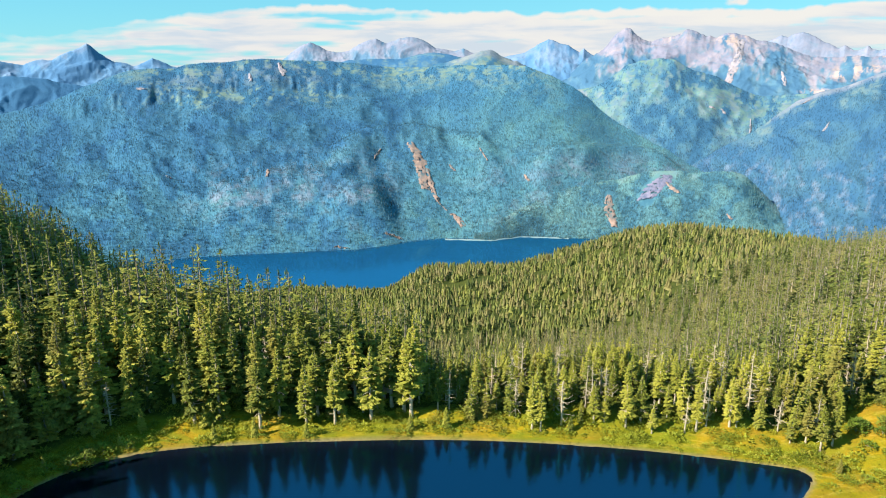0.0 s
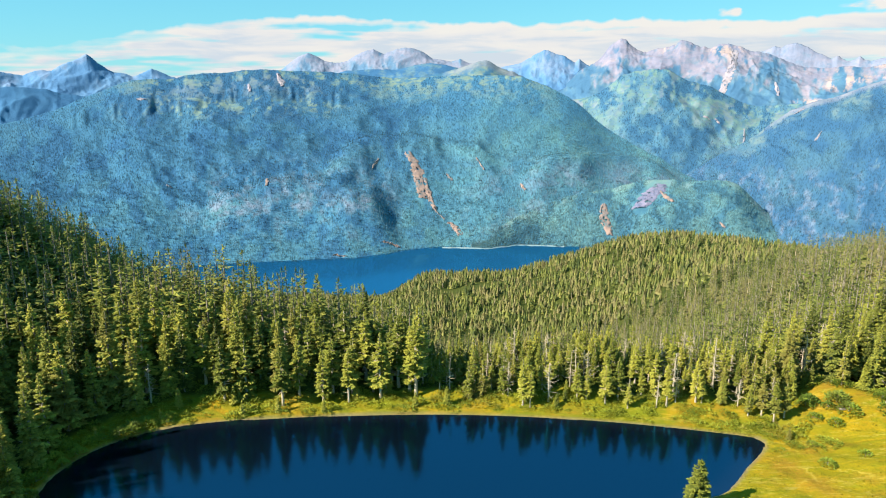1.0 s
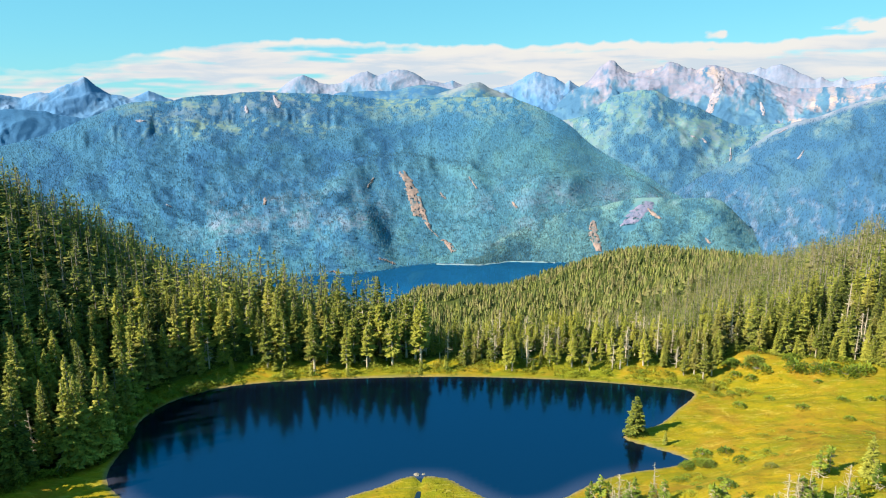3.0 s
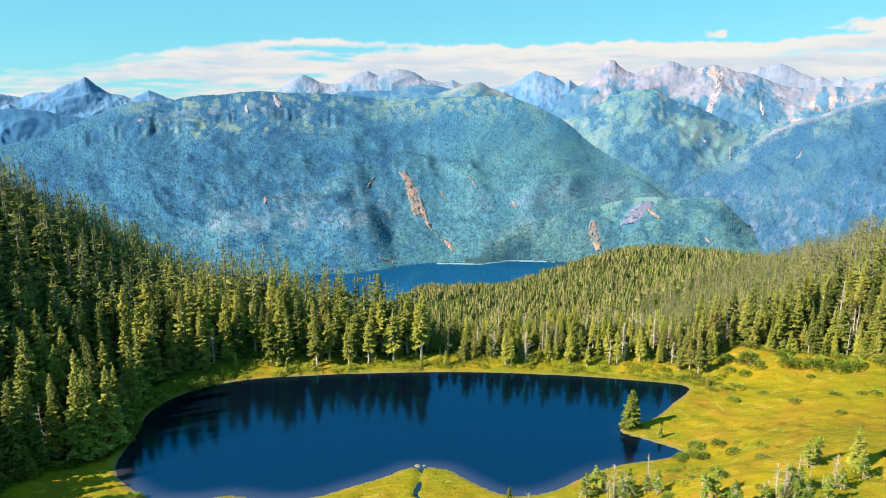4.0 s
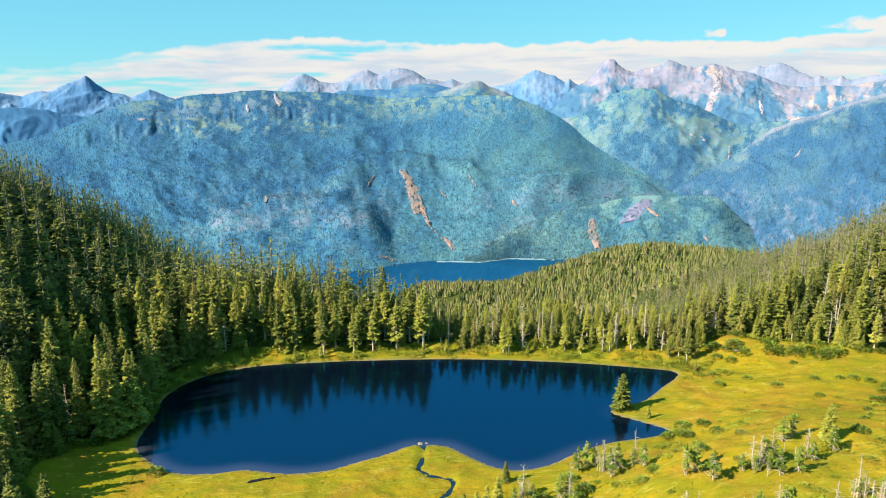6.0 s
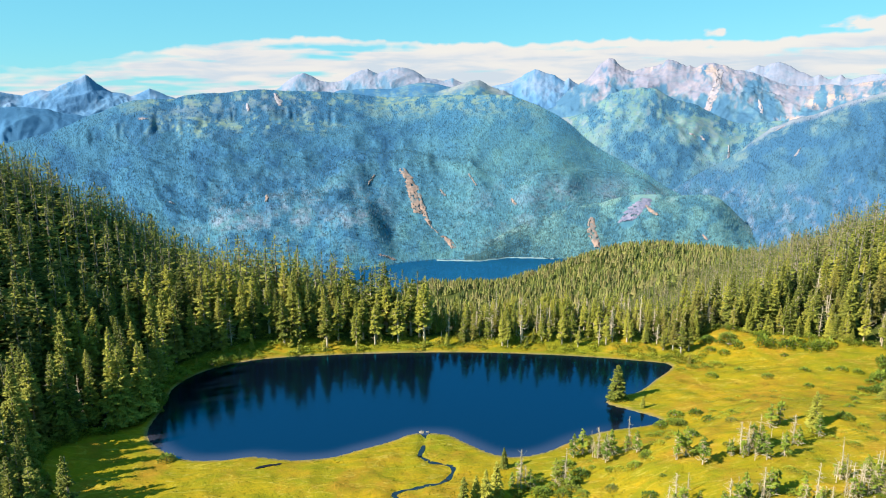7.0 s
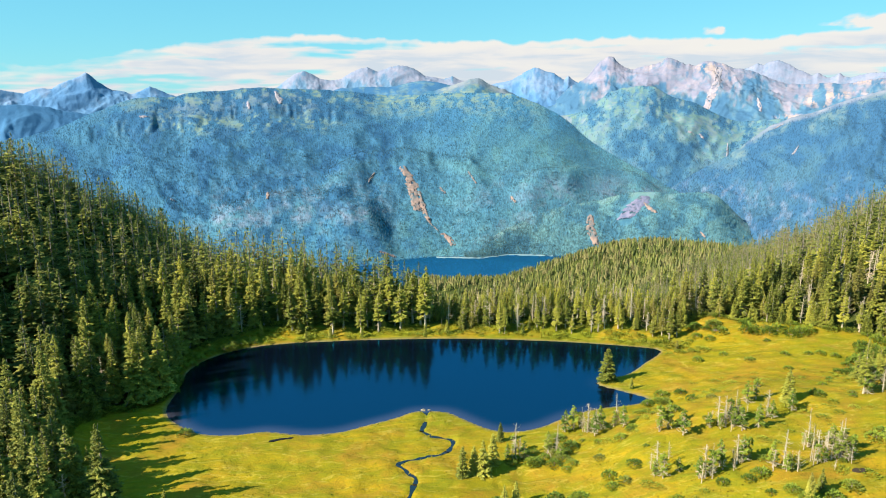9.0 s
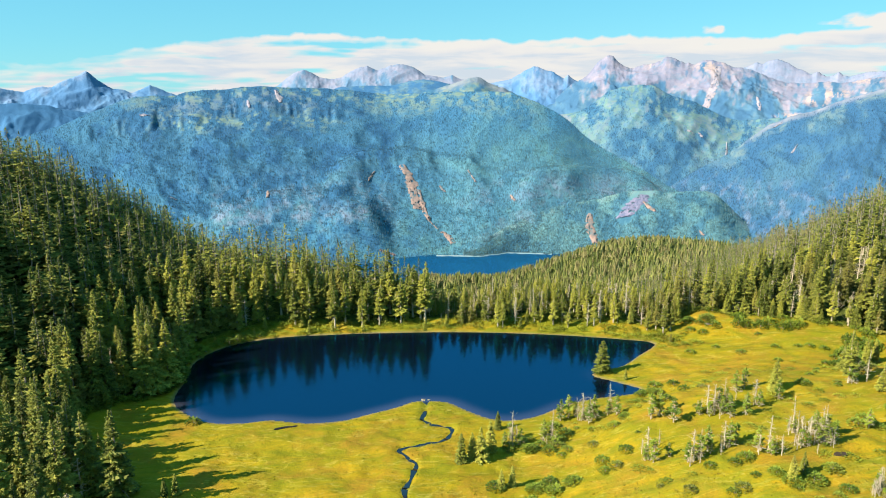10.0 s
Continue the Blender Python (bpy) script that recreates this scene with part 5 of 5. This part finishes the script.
for k, (x, y) in enumerate([(55.5, 169.9), (13.7, 138.1), (12.1, 108.1), (14.7, 109.4), (67.5, 90.8), (70.7, 93.0), (-62, 105.4), (-59.6, 105.7), (-86.7, 127.3),
                            (-89.1, 128.0), (-89.8, 123.6)]):
    place(SMALL_TREES, k, x, y, (0.32 if k == 0 else 0.5) + 0.15 * mrs.rand(), 1, turn())
for k, (x, y) in enumerate([(3.5, 120.1), (6.3, 121.8), (8.3, 121.2), (10.8, 125.0), (83.2, 132.3), (109.9, 149.2), (131.8, 174.1), (136.2, 176.9), (107.6, 128.1),
                            (-95.9, 155.5), (-95.7, 150)]):
    place(SMALL_TREES, k, x, y, 0.85 + 0.25 * mrs.rand(), 1, turn())
for k, (x, y) in enumerate([(-68.6, 142.5), (45.6, 132.1), (56.4, 126.3), (92.1, 193.2), (96.9, 184.1), (105.3, 176.3), (109.4, 187.3), (116.6, 186.7), (120.1, 186.3),
                            (124.1, 184.9), (83.5, 199.0), (82.6, 190.5), (68.1, 163.3), (69.3, 157.0), (60.6, 160.5), (57.9, 159.8), (61.6, 158.4), (21.1, 125.0),
                            (23.5, 127.2), (28.6, 128.6), (15.7, 127.4), (30.5, 131.3), (18.9, 107.1), (21.5, 108.2), (23.6, 105.4), (37.8, 108.6), (35.2, 108.0),
                            (62.5, 100.0), (59.9, 99.3), (91.8, 135.3), (97.7, 143.8), (108.5, 159.2), (118.3, 172.3), (123.6, 177.1), (129.0, 182.0)]):
    place(BUSHES, k, x, y, (0.7 if x > 80 else 0.9) + 0.5 * mrs.rand(), 1, turn())


def open_places(count, xmin, xmax, ymin, ymax, test):
    """Places in that stretch of land where the test of x, y, distance from the shore and forest holds."""
    out = []
    while len(out) < count:
        x, y = xmin + (xmax - xmin) * mrs.rand(1500), ymin + (ymax - ymin) * mrs.rand(1500)
        d = shore_distance(x, y)
        good = test(x, y, d, forest(x, y, d))
        out += list(zip(x[good].tolist(), y[good].tolist()))
    return out[:count]


# shrubs along the forest edge, on the banks and over the right-hand slope
for k, (x, y) in enumerate(open_places(24, -85, 80, 200, 226, lambda x, y, d, f: (d > 1.5) & (d < 12))):
    place(SMALL_TREES, k, x, y, 0.35 + 0.4 * mrs.rand(), 1, turn())
UNDERGROWTH = []
for low, high, count in ((0.8, 4, 70), (3, 8, 260), (6, 16, 330)):
    UNDERGROWTH += [(x, y, 0.5 + 0.9 * mrs.rand() ** 1.5, 0.8 + 0.5 * mrs.rand()) for x, y in open_places(count, -88, 88, 196, 236, lambda x, y, d, f: (d > low) & (d < high))]
UNDERGROWTH += [(x, y, 0.6 + 0.9 * mrs.rand(), 1.1) for x, y in open_places(160, -112, -70, 96, 200, lambda x, y, d, f: (d > 1.0) & (f > 0.03) & (f < 0.999))]
UNDERGROWTH += [(x, y, 0.6 + 0.8 * mrs.rand(), 1.0) for x, y in open_places(120, 74, 165, 188, 232, lambda x, y, d, f: (f > 0.03) & (f < 0.97))]
for k, (x, y) in enumerate(open_places(20, 80, 160, 195, 235, lambda x, y, d, f: (f < 0.9) & ((f > 0) | (y > 205)))):
    place(BUSHES, k, x, y, 1.0 + 0.9 * mrs.rand(), 1, turn())
for k, (x, y) in enumerate(open_places(40, 84, 175, 196, 236, lambda x, y, d, f: (f > 0.05) & (f < 0.85))):
    place(SMALL_TREES if k % 3 else PALE_TREES, k, x, y, 0.5 + 0.5 * mrs.rand(), 1.0, turn())
for k, (x, y) in enumerate(open_places(22, -92, -62, 168, 212, lambda x, y, d, f: (d > 0.8) & (d < 5))):
    place(BUSHES, k, x, y, 0.8 + 0.9 * mrs.rand(), 1.2, turn())
for k, (x, y) in enumerate(open_places(34, 20, 120, 80, 150, lambda x, y, d, f: (d > 3) & (f < 0.1))):
    place(BUSHES, k, x, y, 0.5 + 0.7 * mrs.rand() ** 2, 1, turn())
for k, (x, y) in enumerate(open_places(16, -108, -70, 100, 175, lambda x, y, d, f: (d > 1.5) & (f > 0.05) & (f < 0.95))):
    place(BUSHES, k, x, y, 0.9 + 0.9 * mrs.rand(), 1.3, turn())


# a dense belt of shrubs up the right-hand side, and a row below the forest
for k in range(30):
    f = mrs.rand()
    x, y = 121 + 25 * f + 2.2 * mrs.randn(), 169 + 27 * f + 2.2 * mrs.randn()
    place(BUSHES, k, x, y, 1.1 + 0.9 * mrs.rand(), 1.2, turn())
for k in range(7):
    place(BUSHES, k, 111 + 3 * mrs.randn(), 145 + 3 * mrs.randn(), 1.0 + 0.6 * mrs.rand(), 1.1, turn())
for k, (x, y) in enumerate([(105.5, 207.5), (108.5, 206.5), (112, 204.5), (114.8, 205.2), (119, 202.3), (121.6, 202.8), (125, 203.5)]):
    place(BUSHES, k, x, y, 1.35 + 0.4 * mrs.rand(), 1.5, turn())
place(PALE_TREES, 1, 102.6, 134.2, 1.0, 1.0, 1.1)
place(PALE_TREES, 0, 105.4, 137.0, 0.7, 1.0, 2.3)
place(SNAGS, 2, 106.8, 133.6, 0.7, 1.0, 0.2)
# flat mats of scrub over the lower slope, thickest to the side
UNDERGROWTH += [(x, y, 0.4 + 0.9 * mrs.rand() ** 1.6, 0.5 + 0.35 * mrs.rand()) for x, y in open_places(
    330, 14, 135, 78, 175, lambda x, y, d, f: (d > 2) & (f < 0.1) & (fbm(x * 0.07 + 3, y * 0.07, 3) + (x - 60) * 0.003 > 0.04))]


def undergrowth():
    """Low shrubs too many to count, under the trees and in mats over the slope."""
    rs = np.random.RandomState(521)
    x, y, size, tall = np.array(UNDERGROWTH).T
    templates = [bush_corners(rs, 100, 1.5, 1.1, 0.19) for _ in range(5)]
    pick = rs.randint(0, 5, len(x))
    vs, fs = scatter(templates, x, y, height(x, y) - 0.05, rs.rand(len(x)) * 6.28, size, size * tall, pick)
    me = mesh_from("undergrowth", vs, fs, SHRUB_JOINED)
    set_value(me, "tone", per_corner(rs.rand(len(x)), templates, pick))
    tagged(new("undergrowth", me), "low green and yellowing shrubs under the trees and over the slope", "undergrowth", kind="stuff")


undergrowth()
# low green thickets in hollows of the slope
for cx, cy, spread, count in ((25, 127, 5, 14), (66, 92, 6, 11), (60, 160, 2.5, 5), (115, 210, 9, 6), (98, 108, 7, 11), (153, 224, 5, 14), (20, 106, 5, 8)):
    for k in range(count):
        x, y = cx + spread * mrs.randn(), cy + spread * 0.8 * mrs.randn()
        if shore_distance(np.array([x]), np.array([y]))[0] > 1.5:
            place(BUSHES, k, x, y, 0.7 + 0.8 * mrs.rand(), 0.9, turn())


# ---- grass ----
def build_grass():
    rs = np.random.RandomState(601)
    n = 60000
    x, y = -112 + 262 * rs.rand(n), 84 + 150 * rs.rand(n)
    d = shore_distance(x, y)
    keep = (d > 0.35) & (forest(x, y, d) < 0.5) & (np.abs(np.degrees(np.arctan2(x, y + 34))) < 35) & (fbm(x * 0.12, y * 0.16, 4) + 0.5 > rs.rand(n) * 0.9)
    keep &= line_distance(x, y, STREAM, False) > 0.9
    x, y = x[keep], y[keep]
    n = len(x)
    blades = []
    for k in range(5):
        v, f = [], []
        for j in range(4):
            a = rs.rand() * 6.28
            c, s = math.cos(a), math.sin(a)
            o = rs.randn(2) * 0.25
            v += [(o[0] - s * 0.22, o[1] + c * 0.22, 0), (o[0] + s * 0.22, o[1] - c * 0.22, 0), (o[0] + c * 0.35, o[1] + s * 0.35, 0.7 + 0.5 * rs.rand())]
            f.append((3 * j, 3 * j + 1, 3 * j + 2))
        blades.append((np.array(v), np.array(f)))
    h = 0.12 + 0.2 * rs.rand(n) ** 2
    vs, fs = scatter(blades, x, y, height(x, y) - 0.04, rs.rand(n) * 6.28, h * 1.5, h, rs.randint(0, 5, n))
    tagged(new("meadow_grass", mesh_from("meadow_grass", vs, fs, GRASS)), "tufts of yellow-green sedge in the meadow", "grass", kind="stuff")


GRASS = needle_material("sedge", (0.140, 0.138, 0.006), (0.210, 0.176, 0.007), (0.28, 0.208, 0.010), (0.23, 0.13, 0.025), 0.6, upward=0.8)
build_grass()


# ---- stones ----
def boulder(x, y, size, seed, label):
    rs = np.random.RandomState(seed)
    bm = bmesh.new()
    bmesh.ops.create_icosphere(bm, subdivisions=2, radius=1)
    for v in bm.verts:
        v.co *= 0.8 + 0.4 * rs.rand()
        v.co.z *= 0.45
        v.co *= size
    me = bpy.data.meshes.new("boulder")
    bm.to_mesh(me)
    bm.free()
    me.materials.append(STONE)
    ob = tagged(new("boulder", me), label, "boulder", "boulders")
    ob.location = (x, y, float(height(np.array([x]), np.array([y]))[0]) + size * 0.1)
    return ob


STONE = bark_material("pale_stone", (0.14, 0.115, 0.085), (0.27, 0.225, 0.17))
boulder(-6.6, 156.8, 0.75, 1, "pale flat boulder at the mouth of the stream")
boulder(-5.0, 157.0, 0.5, 2, "pale flat boulder at the mouth of the stream")
boulder(95.1, 209.7, 1.0, 3, "pale boulder at the edge of the forest")
boulder(97.5, 210.5, 0.7, 4, "pale boulder at the edge of the forest")


# ---- wet hollows ----
def hollow(name, x, y, a, b, spin, material, label, category):
    k = np.arange(18) * 2 * math.pi / 18
    r = 1 + 0.25 * (GRAIN[:18, int(abs(x)) % 200] - 0.5)
    px, py = a * r * np.cos(k), b * r * np.sin(k)
    wx, wy = x + px * math.cos(spin) - py * math.sin(spin), y + px * math.sin(spin) + py * math.cos(spin)
    z = float(height(np.array([x]), np.array([y]))[0]) + 0.12
    verts = np.concatenate([np.stack([wx, wy, np.full(18, z)], -1), np.stack([wx, wy, np.full(18, z - 0.5)], -1), [[x, y, z]]])
    faces = [(i, (i + 1) % 18, 36) for i in range(18)] + [(i, 18 + i, 18 + (i + 1) % 18) for i in range(18)] + [(i, 18 + (i + 1) % 18, (i + 1) % 18) for i in range(18)]
    me = mesh_from(name, verts, faces, material)
    set_value(me, "shallow", np.zeros(37))
    tagged(new(name, me), label, category, kind="structure")


PEAT = bark_material("wet_peat", (0.02, 0.015, 0.01), (0.06, 0.04, 0.025))
hollow("bog_pool", -43.5, 138.6, 2.4, 0.45, 0.35, STREAM_WATER, "narrow dark pool in the wet meadow", "pool")
hollow("bog_pool", -40.6, 139.6, 0.9, 0.4, 0.5, STREAM_WATER, "small dark pool in the wet meadow", "pool")
hollow("peat_hollow", 81.4, 98.9, 1.5, 0.8, 0.2, PEAT, "bare dark peat hollow in the meadow", "peat")
